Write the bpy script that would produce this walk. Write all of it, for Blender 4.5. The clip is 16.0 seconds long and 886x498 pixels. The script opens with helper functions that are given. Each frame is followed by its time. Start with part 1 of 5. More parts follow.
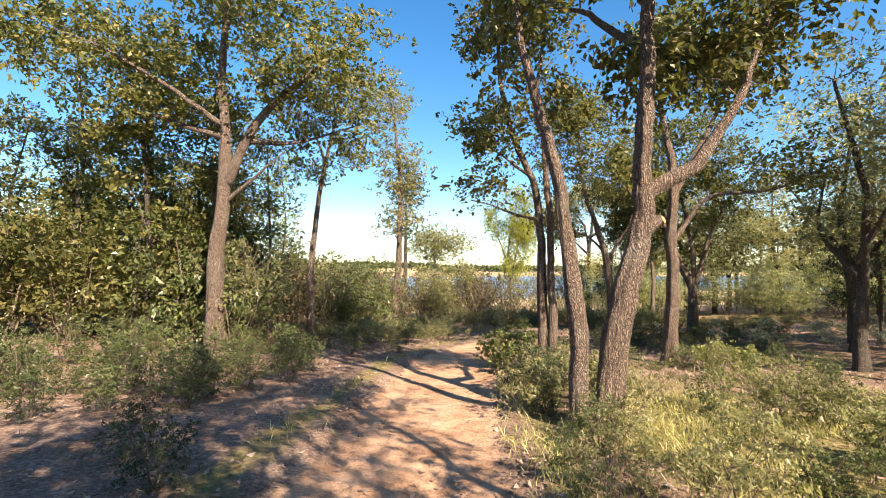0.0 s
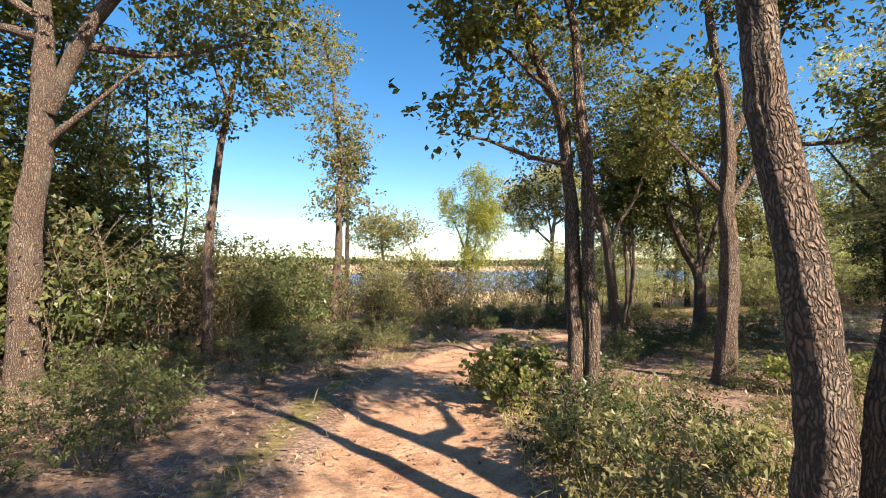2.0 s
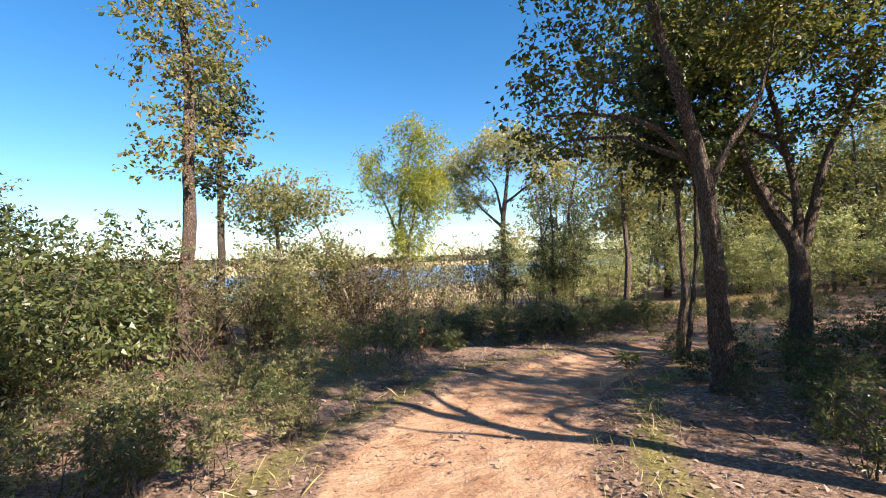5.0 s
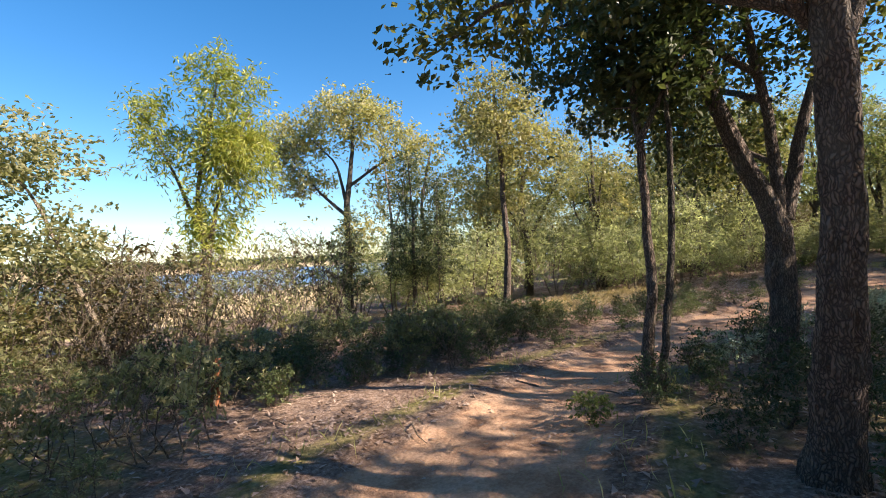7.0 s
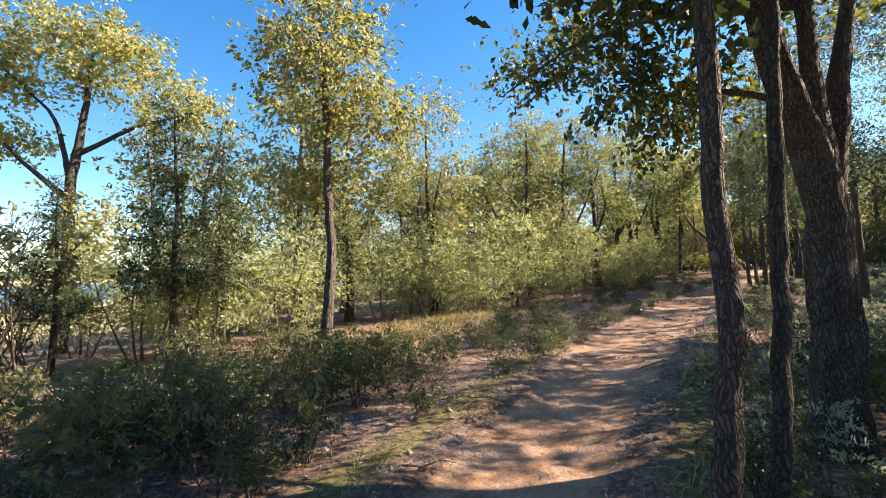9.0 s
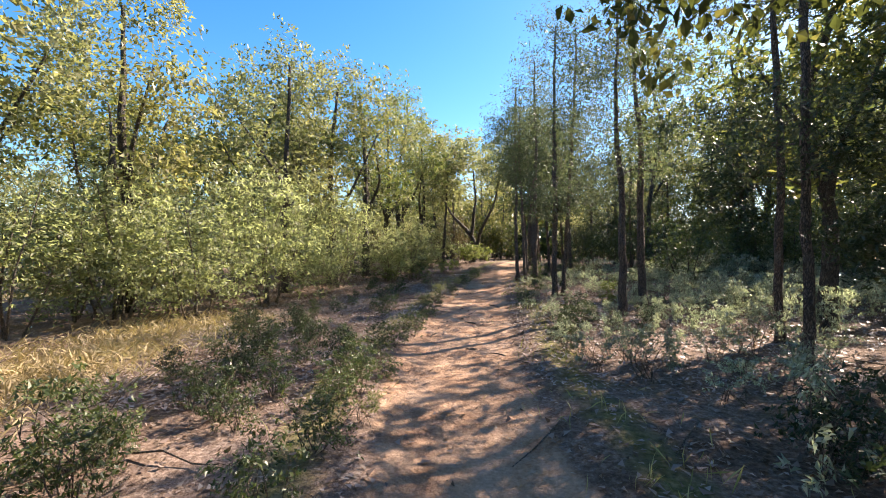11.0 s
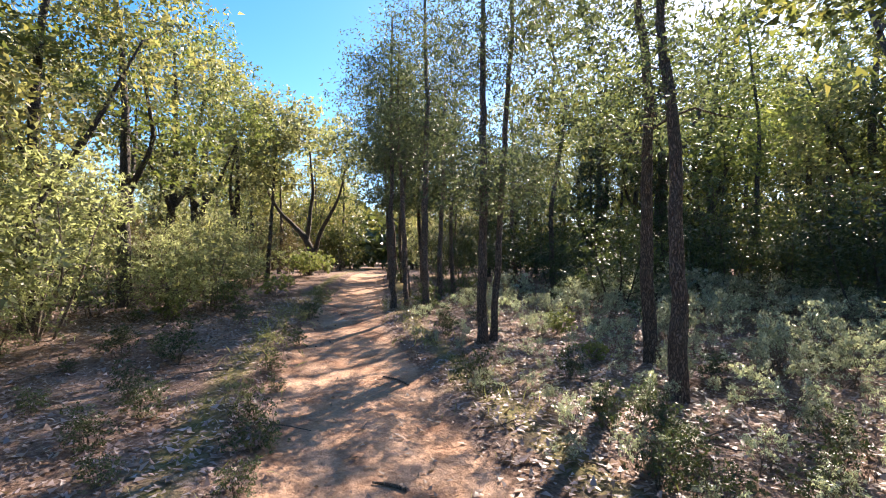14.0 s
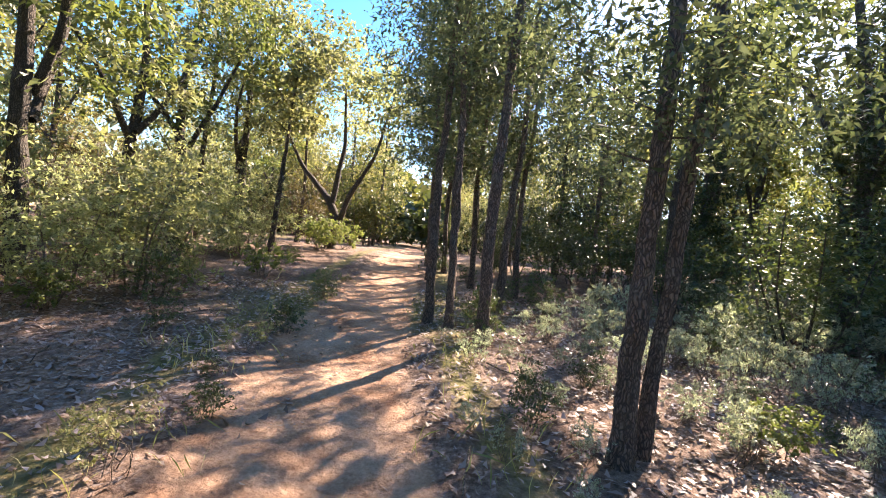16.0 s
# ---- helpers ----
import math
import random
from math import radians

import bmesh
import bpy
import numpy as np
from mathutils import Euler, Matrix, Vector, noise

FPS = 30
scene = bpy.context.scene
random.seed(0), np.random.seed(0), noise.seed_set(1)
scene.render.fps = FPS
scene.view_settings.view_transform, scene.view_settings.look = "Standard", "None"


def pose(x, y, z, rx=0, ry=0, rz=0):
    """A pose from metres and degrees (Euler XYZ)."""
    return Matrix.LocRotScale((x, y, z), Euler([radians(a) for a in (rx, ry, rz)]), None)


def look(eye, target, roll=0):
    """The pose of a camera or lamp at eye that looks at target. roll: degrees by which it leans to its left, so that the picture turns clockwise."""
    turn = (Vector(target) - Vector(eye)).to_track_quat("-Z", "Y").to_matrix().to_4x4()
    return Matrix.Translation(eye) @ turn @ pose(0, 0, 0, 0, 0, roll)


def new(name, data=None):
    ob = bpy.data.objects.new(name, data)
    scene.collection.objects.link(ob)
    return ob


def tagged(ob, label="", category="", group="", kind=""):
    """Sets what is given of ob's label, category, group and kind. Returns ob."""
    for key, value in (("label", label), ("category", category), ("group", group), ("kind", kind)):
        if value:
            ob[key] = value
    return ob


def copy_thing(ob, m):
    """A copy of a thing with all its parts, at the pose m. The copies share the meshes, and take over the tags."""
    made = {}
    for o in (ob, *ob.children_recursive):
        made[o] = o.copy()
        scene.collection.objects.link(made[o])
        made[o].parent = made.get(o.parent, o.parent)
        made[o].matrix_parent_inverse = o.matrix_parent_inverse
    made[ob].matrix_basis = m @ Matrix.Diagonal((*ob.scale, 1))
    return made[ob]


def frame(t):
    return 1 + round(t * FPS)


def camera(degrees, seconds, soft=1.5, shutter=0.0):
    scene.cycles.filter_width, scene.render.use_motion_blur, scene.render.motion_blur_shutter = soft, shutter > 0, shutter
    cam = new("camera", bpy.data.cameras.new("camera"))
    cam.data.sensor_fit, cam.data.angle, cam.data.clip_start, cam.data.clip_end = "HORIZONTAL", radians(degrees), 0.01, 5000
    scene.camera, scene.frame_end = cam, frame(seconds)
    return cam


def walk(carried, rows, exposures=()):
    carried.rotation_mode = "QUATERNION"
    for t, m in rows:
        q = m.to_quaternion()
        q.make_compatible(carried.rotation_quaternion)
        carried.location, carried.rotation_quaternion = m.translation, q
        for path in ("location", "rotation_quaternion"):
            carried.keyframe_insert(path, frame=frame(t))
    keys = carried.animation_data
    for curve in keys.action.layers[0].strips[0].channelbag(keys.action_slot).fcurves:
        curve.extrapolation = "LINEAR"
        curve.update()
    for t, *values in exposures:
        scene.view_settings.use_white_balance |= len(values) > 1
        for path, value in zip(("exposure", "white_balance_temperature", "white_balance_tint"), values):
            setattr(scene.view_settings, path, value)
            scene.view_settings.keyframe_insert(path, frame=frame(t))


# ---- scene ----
cam = camera(87.4, 16.0, soft=0.95)
# seconds, place in metres, turn in degrees
ROWS = [
    (0.0, 0.000, -1.286, 1.878, 93.01, 0.04, -0.13),
    (0.5, -0.115, -0.383, 1.830, 92.44, 0.81, -1.75),
    (1.0, -0.186, 0.442, 1.782, 91.85, 0.98, -3.48),
    (1.5, -0.229, 1.154, 1.755, 91.72, 0.88, -5.46),
    (2.0, -0.219, 1.916, 1.730, 92.42, 0.66, -7.05),
    (2.5, -0.131, 2.811, 1.702, 92.91, 0.38, -9.13),
    (3.0, -0.063, 3.752, 1.668, 93.25, 0.26, -10.15),
    (5.5, 0.465, 8.181, 1.497, 90.93, 2.50, -20.57),
    (6.0, 0.756, 9.055, 1.455, 90.08, 1.94, -25.12),
    (6.5, 1.079, 9.849, 1.411, 90.21, 2.16, -30.52),
    (7.0, 1.428, 10.588, 1.363, 90.92, 3.26, -37.06),
    (7.5, 1.866, 11.334, 1.322, 90.91, 2.82, -42.61),
    (8.0, 2.329, 11.957, 1.274, 91.35, 2.58, -44.15),
    (8.5, 2.886, 12.533, 1.196, 92.93, 2.67, -50.65),
    (9.0, 3.589, 13.107, 1.150, 92.76, 1.56, -60.66),
    (9.5, 4.316, 13.585, 1.135, 92.43, 1.51, -69.94),
    (10.0, 5.050, 13.972, 1.118, 92.05, 1.40, -78.47),
    (12.5, 9.551, 14.743, 1.247, 88.07, -3.56, -99.63),
    (13.0, 10.386, 14.778, 1.262, 87.71, -2.96, -100.42),
    (13.5, 11.147, 14.736, 1.268, 89.58, -1.58, -104.43),
    (14.0, 11.855, 14.593, 1.274, 91.62, -0.68, -112.99),
    (14.5, 12.547, 14.372, 1.285, 91.99, -2.85, -121.36),
    (15.0, 13.353, 14.085, 1.316, 92.13, -4.70, -120.56),
    (15.5, 14.275, 13.810, 1.363, 90.83, -6.42, -114.78),
    (16.0, 15.246, 13.593, 1.381, 88.89, -7.00, -107.99),
]
EXPOSURE = [(0.0, 1.75, 7800, 15), (3.0, 1.4, 7350, 14), (5.5, 1.45, 7000, 14), (8.0, 1.55, 7100, 14), (9.5, 1.8, 7200, 14), (12.0, 1.75, 6700, 15), (13.0, 1.9, 6700, 17), (14.0, 1.95, 6800, 18), (15.0, 2.2, 7100, 19), (16.0, 2.4, 7100, 20)]
walk(cam, [(t, pose(x, y, z, rx, ry, rz)) for t, x, y, z, rx, ry, rz in ROWS], EXPOSURE)

# ---------------------------------------------------------------- light
SUN_AZ, SUN_EL = 145.0, 37.0
world = bpy.data.worlds.new("sky")
scene.world = world
world.use_nodes = True
wn = world.node_tree.nodes
sky = wn.new("ShaderNodeTexSky")
sky.sky_type = "NISHITA"
sky.sun_disc = False
sky.sun_elevation, sky.sun_rotation = radians(SUN_EL), radians(SUN_AZ)
sky.air_density, sky.dust_density, sky.ozone_density = 1.0, 0.4, 3.0
tone = wn.new("ShaderNodeHueSaturation")
tone.inputs["Saturation"].default_value, tone.inputs["Value"].default_value = 1.35, 1.06
world.node_tree.links.new(sky.outputs[0], tone.inputs["Color"])
world.node_tree.links.new(tone.outputs[0], wn["Background"].inputs[0])
wn["Background"].inputs[1].default_value = 0.085
sun = new("sun", bpy.data.lights.new("sun", "SUN"))
sun.data.energy, sun.data.angle, sun.data.color = 5.0, radians(0.6), (1.0, 0.9, 0.76)
sun_dir = Vector((math.sin(radians(SUN_AZ)) * math.cos(radians(SUN_EL)), math.cos(radians(SUN_AZ)) * math.cos(radians(SUN_EL)), math.sin(radians(SUN_EL))))
sun.matrix_world = look(sun_dir * 60, (0, 0, 0))


# ---------------------------------------------------------------- materials
def material(name):
    m = bpy.data.materials.new(name)
    m.use_nodes = True
    nt = m.node_tree
    bsdf = nt.nodes["Principled BSDF"]

    def node(kind, **inputs):
        n = nt.nodes.new(kind)
        for key, value in inputs.items():
            n.inputs[key.replace("_", " ")].default_value = value
        return n
    return m, nt, bsdf, node


def ramp(nt, stops):
    n = nt.nodes.new("ShaderNodeValToRGB")
    e = n.color_ramp.elements
    while len(e) < len(stops):
        e.new(0.5)
    for k, (p, c) in zip(e, stops):
        k.position, k.color = p, (*c, 1)
    return n


def mix_colour(nt, a, b, fac, blend="MIX"):
    n = nt.nodes.new("ShaderNodeMix")
    n.data_type, n.blend_type = "RGBA", blend
    for s, v in ((n.inputs[0], fac), (n.inputs[6], a), (n.inputs[7], b)):
        if isinstance(v, (int, float)):
            s.default_value = v
        elif isinstance(v, tuple):
            s.default_value = (*v, 1)
        else:
            nt.links.new(v, s)
    return n.outputs[2]


def leaf_material(name, stops, through_light=0.45, rough=0.4, gain=0.75):
    """Leaves: each leaf has its own colour out of a ramp, the whole crown a slow drift, and light shines through."""
    m, nt, bsdf, node = material(name)
    geo = nt.nodes.new("ShaderNodeNewGeometry")
    info = nt.nodes.new("ShaderNodeObjectInfo")
    r = ramp(nt, stops)
    big = node("ShaderNodeTexNoise", Scale=1.3, Detail=2.0)
    co = nt.nodes.new("ShaderNodeTexCoord")
    nt.links.new(co.outputs["Object"], big.inputs["Vector"])
    add = nt.nodes.new("ShaderNodeMath")
    add.operation = "MULTIPLY_ADD"
    nt.links.new(big.outputs[0], add.inputs[0])
    add.inputs[1].default_value = 0.7
    sub = nt.nodes.new("ShaderNodeMath")
    sub.operation = "MULTIPLY_ADD"
    nt.links.new(geo.outputs["Random Per Island"], sub.inputs[0])
    sub.inputs[1].default_value, sub.inputs[2].default_value = 0.6, -0.2
    nt.links.new(sub.outputs[0], add.inputs[2])
    nt.links.new(add.outputs[0], r.inputs[0])
    hue = nt.nodes.new("ShaderNodeHueSaturation")
    val = nt.nodes.new("ShaderNodeMapRange")
    val.inputs[3].default_value, val.inputs[4].default_value = 0.75 * gain, 1.25 * gain
    nt.links.new(info.outputs["Random"], val.inputs[0])
    hue.inputs["Saturation"].default_value = 0.95
    nt.links.new(val.outputs[0], hue.inputs["Value"])
    nt.links.new(r.outputs[0], hue.inputs["Color"])
    nt.links.new(hue.outputs[0], bsdf.inputs["Base Color"])
    bsdf.inputs["Roughness"].default_value = rough + 0.03
    bsdf.inputs["Specular IOR Level"].default_value = 0.42
    tr = nt.nodes.new("ShaderNodeBsdfTranslucent")
    bright = mix_colour(nt, hue.outputs[0], (1.35, 1.45, 0.95), 1.0, "MULTIPLY")
    nt.links.new(bright, tr.inputs[0])
    mix = nt.nodes.new("ShaderNodeMixShader")
    mix.inputs[0].default_value = through_light
    nt.links.new(bsdf.outputs[0], mix.inputs[1])
    nt.links.new(tr.outputs[0], mix.inputs[2])
    nt.links.new(mix.outputs[0], nt.nodes["Material Output"].inputs[0])
    return m


def bark_material(name, dark, light, lichen=(0.34, 0.32, 0.27)):
    m, nt, bsdf, node = material(name)
    co = nt.nodes.new("ShaderNodeTexCoord")
    mp = nt.nodes.new("ShaderNodeMapping")
    mp.inputs["Scale"].default_value = (1, 1, 0.2)
    nt.links.new(co.outputs["Object"], mp.inputs[0])
    wob = node("ShaderNodeTexNoise", Scale=7.0, Detail=3.0)
    nt.links.new(co.outputs["Object"], wob.inputs["Vector"])
    bent = mix_colour(nt, mp.outputs[0], wob.outputs[1], 0.09)
    plate = node("ShaderNodeTexVoronoi", Scale=62.0)
    plate.feature = "DISTANCE_TO_EDGE"
    nt.links.new(bent, plate.inputs["Vector"])
    grain = node("ShaderNodeTexNoise", Scale=60.0, Detail=6.0, Roughness=0.7)
    nt.links.new(mp.outputs[0], grain.inputs["Vector"])
    edge = nt.nodes.new("ShaderNodeMapRange")
    edge.inputs[2].default_value = 0.28
    edge.inputs[3].default_value = 0.4
    nt.links.new(plate.outputs["Distance"], edge.inputs[0])
    high = nt.nodes.new("ShaderNodeMath")
    high.operation = "MULTIPLY_ADD"
    nt.links.new(grain.outputs[0], high.inputs[0])
    high.inputs[1].default_value = 0.85
    nt.links.new(edge.outputs[0], high.inputs[2])
    patch = node("ShaderNodeTexNoise", Scale=3.2, Detail=4.0)
    nt.links.new(co.outputs["Object"], patch.inputs["Vector"])
    r = ramp(nt, [(0.3, dark), (0.85, light)])
    half = nt.nodes.new("ShaderNodeMath")
    half.operation = "MULTIPLY"
    half.inputs[1].default_value = 0.62
    nt.links.new(high.outputs[0], half.inputs[0])
    nt.links.new(half.outputs[0], r.inputs[0])
    pr = ramp(nt, [(0.5, (0, 0, 0)), (0.75, (0.5, 0.5, 0.5))])
    nt.links.new(patch.outputs[0], pr.inputs[0])
    tone = mix_colour(nt, r.outputs[0], lichen, pr.outputs[0])
    nt.links.new(mix_colour(nt, dark, tone, edge.outputs[0]), bsdf.inputs["Base Color"])
    b = node("ShaderNodeBump", Strength=1.0, Distance=0.03)
    nt.links.new(high.outputs[0], b.inputs["Height"])
    nt.links.new(b.outputs[0], bsdf.inputs["Normal"])
    bsdf.inputs["Roughness"].default_value = 0.9
    return m


BARK_OAK = bark_material("oak_bark", (0.035, 0.025, 0.02), (0.27, 0.195, 0.155))
BARK_DARK = bark_material("dark_bark", (0.025, 0.019, 0.015), (0.15, 0.12, 0.095), (0.24, 0.22, 0.19))
BARK_PALE = bark_material("pale_bark", (0.14, 0.11, 0.085), (0.4, 0.32, 0.25))
TWIG = bark_material("twig_bark", (0.07, 0.052, 0.038), (0.3, 0.23, 0.17))
LEAF_OAK = leaf_material("oak_leaf", [(0.0, (0.05, 0.063, 0.02)), (0.45, (0.13, 0.14, 0.042)), (0.75, (0.25, 0.215, 0.07)), (1.0, (0.4, 0.27, 0.1))], gain=0.92)
LEAF_GOLD = leaf_material("turning_oak_leaf", [(0.0, (0.12, 0.12, 0.045)), (0.4, (0.26, 0.235, 0.1)), (0.75, (0.36, 0.31, 0.14)), (1.0, (0.44, 0.31, 0.15))], 0.5, gain=1.05)
# junipers' own dark green; on bushes and thickets it puts shade into the colour
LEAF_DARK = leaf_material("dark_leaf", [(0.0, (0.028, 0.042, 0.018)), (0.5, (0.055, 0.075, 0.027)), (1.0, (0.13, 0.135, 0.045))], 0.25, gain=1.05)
LEAF_WILLOW = leaf_material("willow_leaf", [(0.0, (0.13, 0.17, 0.03)), (0.5, (0.26, 0.27, 0.05)), (1.0, (0.42, 0.36, 0.08))], 0.45, gain=1)
LEAF_OLIVE = leaf_material("olive_leaf", [(0.0, (0.11, 0.12, 0.05)), (0.5, (0.25, 0.24, 0.12)), (1.0, (0.45, 0.41, 0.24))], 0.5, gain=1)
LEAF_BRIGHT = leaf_material("bright_leaf", [(0.0, (0.11, 0.15, 0.04)), (0.5, (0.26, 0.29, 0.09)), (1.0, (0.46, 0.44, 0.16))], 0.45, gain=0.7)
LEAF_SHRUB = leaf_material("shrub_leaf", [(0.0, (0.05, 0.075, 0.028)), (0.5, (0.11, 0.14, 0.048)), (1.0, (0.24, 0.24, 0.085))], 0.3, 0.35, gain=0.85)
LEAF_SILVER = leaf_material("silver_leaf", [(0.0, (0.12, 0.15, 0.11)), (0.5, (0.31, 0.32, 0.25)), (1.0, (0.56, 0.55, 0.47))], 0.4, 0.16, gain=1.25)
LEAF_BROWN = leaf_material("brown_brush_leaf", [(0.0, (0.075, 0.055, 0.025)), (0.5, (0.15, 0.115, 0.05)), (1.0, (0.27, 0.2, 0.09))], 0.3, 0.6)
LEAF_JUNIPER = leaf_material("juniper_leaf", [(0.0, (0.06, 0.085, 0.045)), (0.5, (0.15, 0.175, 0.1)), (1.0, (0.3, 0.3, 0.18))], 0.45)
LEAF_PALE = leaf_material("pale_brush_leaf", [(0.0, (0.13, 0.14, 0.07)), (0.5, (0.3, 0.31, 0.17)), (1.0, (0.52, 0.5, 0.33))], 0.6, gain=1)
GRASS = leaf_material("grass_blade", [(0.0, (0.12, 0.16, 0.045)), (0.4, (0.3, 0.28, 0.1)), (1.0, (0.55, 0.46, 0.25))], 0.35, 0.55, gain=1.15)
STRAW = leaf_material("dry_straw", [(0.0, (0.22, 0.16, 0.08)), (0.5, (0.4, 0.3, 0.16)), (1.0, (0.58, 0.46, 0.27))], 0.3, 0.6, gain=1.05)
LITTER = leaf_material("fallen_leaf", [(0.0, (0.14, 0.085, 0.06)), (0.35, (0.34, 0.225, 0.175)), (0.7, (0.5, 0.37, 0.3)), (1.0, (0.66, 0.55, 0.47))], 0.1, 0.5, gain=0.75)
# litter of the clearing: greyer, and paler to put the low sun's glare into colour
LITTER_PALE = leaf_material("pale_fallen_leaf", [(0.0, (0.22, 0.145, 0.125)), (0.5, (0.49, 0.37, 0.335)), (1.0, (0.74, 0.62, 0.58))], 0.1, 0.38, gain=0.9)


def ground_material():
    """Sandy trail, leaf litter, thin grass and dry straw, mixed by the masks on the ground's own points."""
    m, nt, bsdf, node = material("forest_ground")
    co = nt.nodes.new("ShaderNodeTexCoord")

    def noise_node(scale, detail=6.0, rough=0.6):
        n = node("ShaderNodeTexNoise", Scale=scale, Detail=detail, Roughness=rough)
        nt.links.new(co.outputs["Object"], n.inputs["Vector"])
        return n.outputs[0]

    def mask(name, soft):
        a = nt.nodes.new("ShaderNodeAttribute")
        a.attribute_name = name
        n = nt.nodes.new("ShaderNodeMath")
        n.operation = "MULTIPLY_ADD"
        nt.links.new(noise_node(2.6, 7.0, 0.7), n.inputs[0])
        n.inputs[1].default_value = soft
        nt.links.new(a.outputs["Fac"], n.inputs[2])
        r = ramp(nt, [(0.42 + soft * 0.5, (0, 0, 0)), (0.6 + soft * 0.5, (1, 1, 1))])
        nt.links.new(n.outputs[0], r.inputs[0])
        return r.outputs[0]
    sand = ramp(nt, [(0.3, (0.25, 0.13, 0.08)), (0.5, (0.46, 0.295, 0.2)), (0.8, (0.6, 0.43, 0.325))])
    nt.links.new(noise_node(2.6, 9.0, 0.68), sand.inputs[0])
    grit = ramp(nt, [(0.3, (0.7, 0.66, 0.62)), (0.7, (1.12, 1.1, 1.08))])
    nt.links.new(noise_node(38.0), grit.inputs[0])
    sandc = mix_colour(nt, sand.outputs[0], grit.outputs[0], 1.0, "MULTIPLY")
    lit = ramp(nt, [(0.3, (0.07, 0.047, 0.036)), (0.5, (0.25, 0.18, 0.147)), (0.72, (0.52, 0.43, 0.38))])
    nt.links.new(noise_node(24.0, 8.0, 0.75), lit.inputs[0])
    soil = ramp(nt, [(0.35, (0.6, 0.52, 0.45)), (0.65, (1.05, 1.0, 0.95))])
    nt.links.new(noise_node(1.1), soil.inputs[0])
    litc = mix_colour(nt, lit.outputs[0], soil.outputs[0], 1.0, "MULTIPLY")
    gr = ramp(nt, [(0.3, (0.06, 0.06, 0.022)), (0.5, (0.17, 0.15, 0.06)), (0.75, (0.36, 0.28, 0.14))])
    nt.links.new(noise_node(17.0, 8.0, 0.7), gr.inputs[0])
    st = ramp(nt, [(0.3, (0.33, 0.24, 0.13)), (0.7, (0.56, 0.44, 0.27))])
    nt.links.new(noise_node(9.0, 8.0, 0.7), st.inputs[0])
    c = mix_colour(nt, litc, gr.outputs[0], mask("grass", 0.5))
    c = mix_colour(nt, c, st.outputs[0], mask("straw", 0.4))
    c = mix_colour(nt, c, sandc, mask("sand", 0.8))
    nt.links.new(c, bsdf.inputs["Base Color"])
    dips = node("ShaderNodeBump", Strength=0.7, Distance=0.09)
    nt.links.new(noise_node(5.0, 5.0, 0.6), dips.inputs["Height"])
    b = node("ShaderNodeBump", Strength=0.75, Distance=0.03)
    nt.links.new(noise_node(21.0, 9.0, 0.72), b.inputs["Height"])
    nt.links.new(dips.outputs[0], b.inputs["Normal"])
    nt.links.new(b.outputs[0], bsdf.inputs["Normal"])
    bsdf.inputs["Roughness"].default_value = 0.95
    bsdf.inputs["Specular IOR Level"].default_value = 0.15
    return m


def water_material():
    m, nt, bsdf, node = material("lake_water")
    bsdf.inputs["Base Color"].default_value = (0.03, 0.1, 0.2, 1)
    bsdf.inputs["Roughness"].default_value = 0.3
    co = nt.nodes.new("ShaderNodeTexCoord")
    n = node("ShaderNodeTexNoise", Scale=0.9, Detail=5.0)
    nt.links.new(co.outputs["Object"], n.inputs["Vector"])
    b = node("ShaderNodeBump", Strength=0.8, Distance=0.35)
    nt.links.new(n.outputs[0], b.inputs["Height"])
    nt.links.new(b.outputs[0], bsdf.inputs["Normal"])
    return m


# ---------------------------------------------------------------- ground
TRAIL = [(-0.3, -9, 0.8), (-0.3, 0, 0.8), (-0.3, 2, 0.72), (-0.1, 5, 0.75), (0.3, 8, 0.8), (1.4, 10.8, 0.95), (3.0, 12.8, 0.85), (6.0, 14.15, 0.5),
         (7.9, 14.2, 0.48), (11.7, 14.25, 0.68), (13.2, 14.05, 0.66), (16.5, 13.6, 0.68), (19.1, 13.2, 0.6), (23, 12.1, 0.6), (27, 10.9, 0.55), (31, 9.7, 0.5), (36, 8, 0.5), (45, 5, 0.5)]


def trail_gap(x, y):
    """How far outside the trail's edge the points lie (inside: minus)."""
    x, y = np.asarray(x, float), np.asarray(y, float)
    best = np.full(x.shape, 1e9)
    for (ax, ay, aw), (bx, by, bw) in zip(TRAIL[:-1], TRAIL[1:]):
        dx, dy = bx - ax, by - ay
        k = np.clip(((x - ax) * dx + (y - ay) * dy) / (dx * dx + dy * dy), 0, 1)
        best = np.minimum(best, np.hypot(x - ax - k * dx, y - ay - k * dy) - (aw + k * (bw - aw)))
    return best


def smooth(v, a, b):
    k = np.clip((v - a) / (b - a), 0, 1)
    return k * k * (3 - 2 * k)


def waves(x, y, scale, seed):
    r = np.random.RandomState(seed)
    out = 0
    for k in range(7):
        a, p, s = r.uniform(0, 6.28), r.uniform(0, 6.28), r.uniform(0.7, 1.9)
        out = out + np.sin((x * math.cos(a) + y * math.sin(a)) * s / scale + p) / 7
    return out


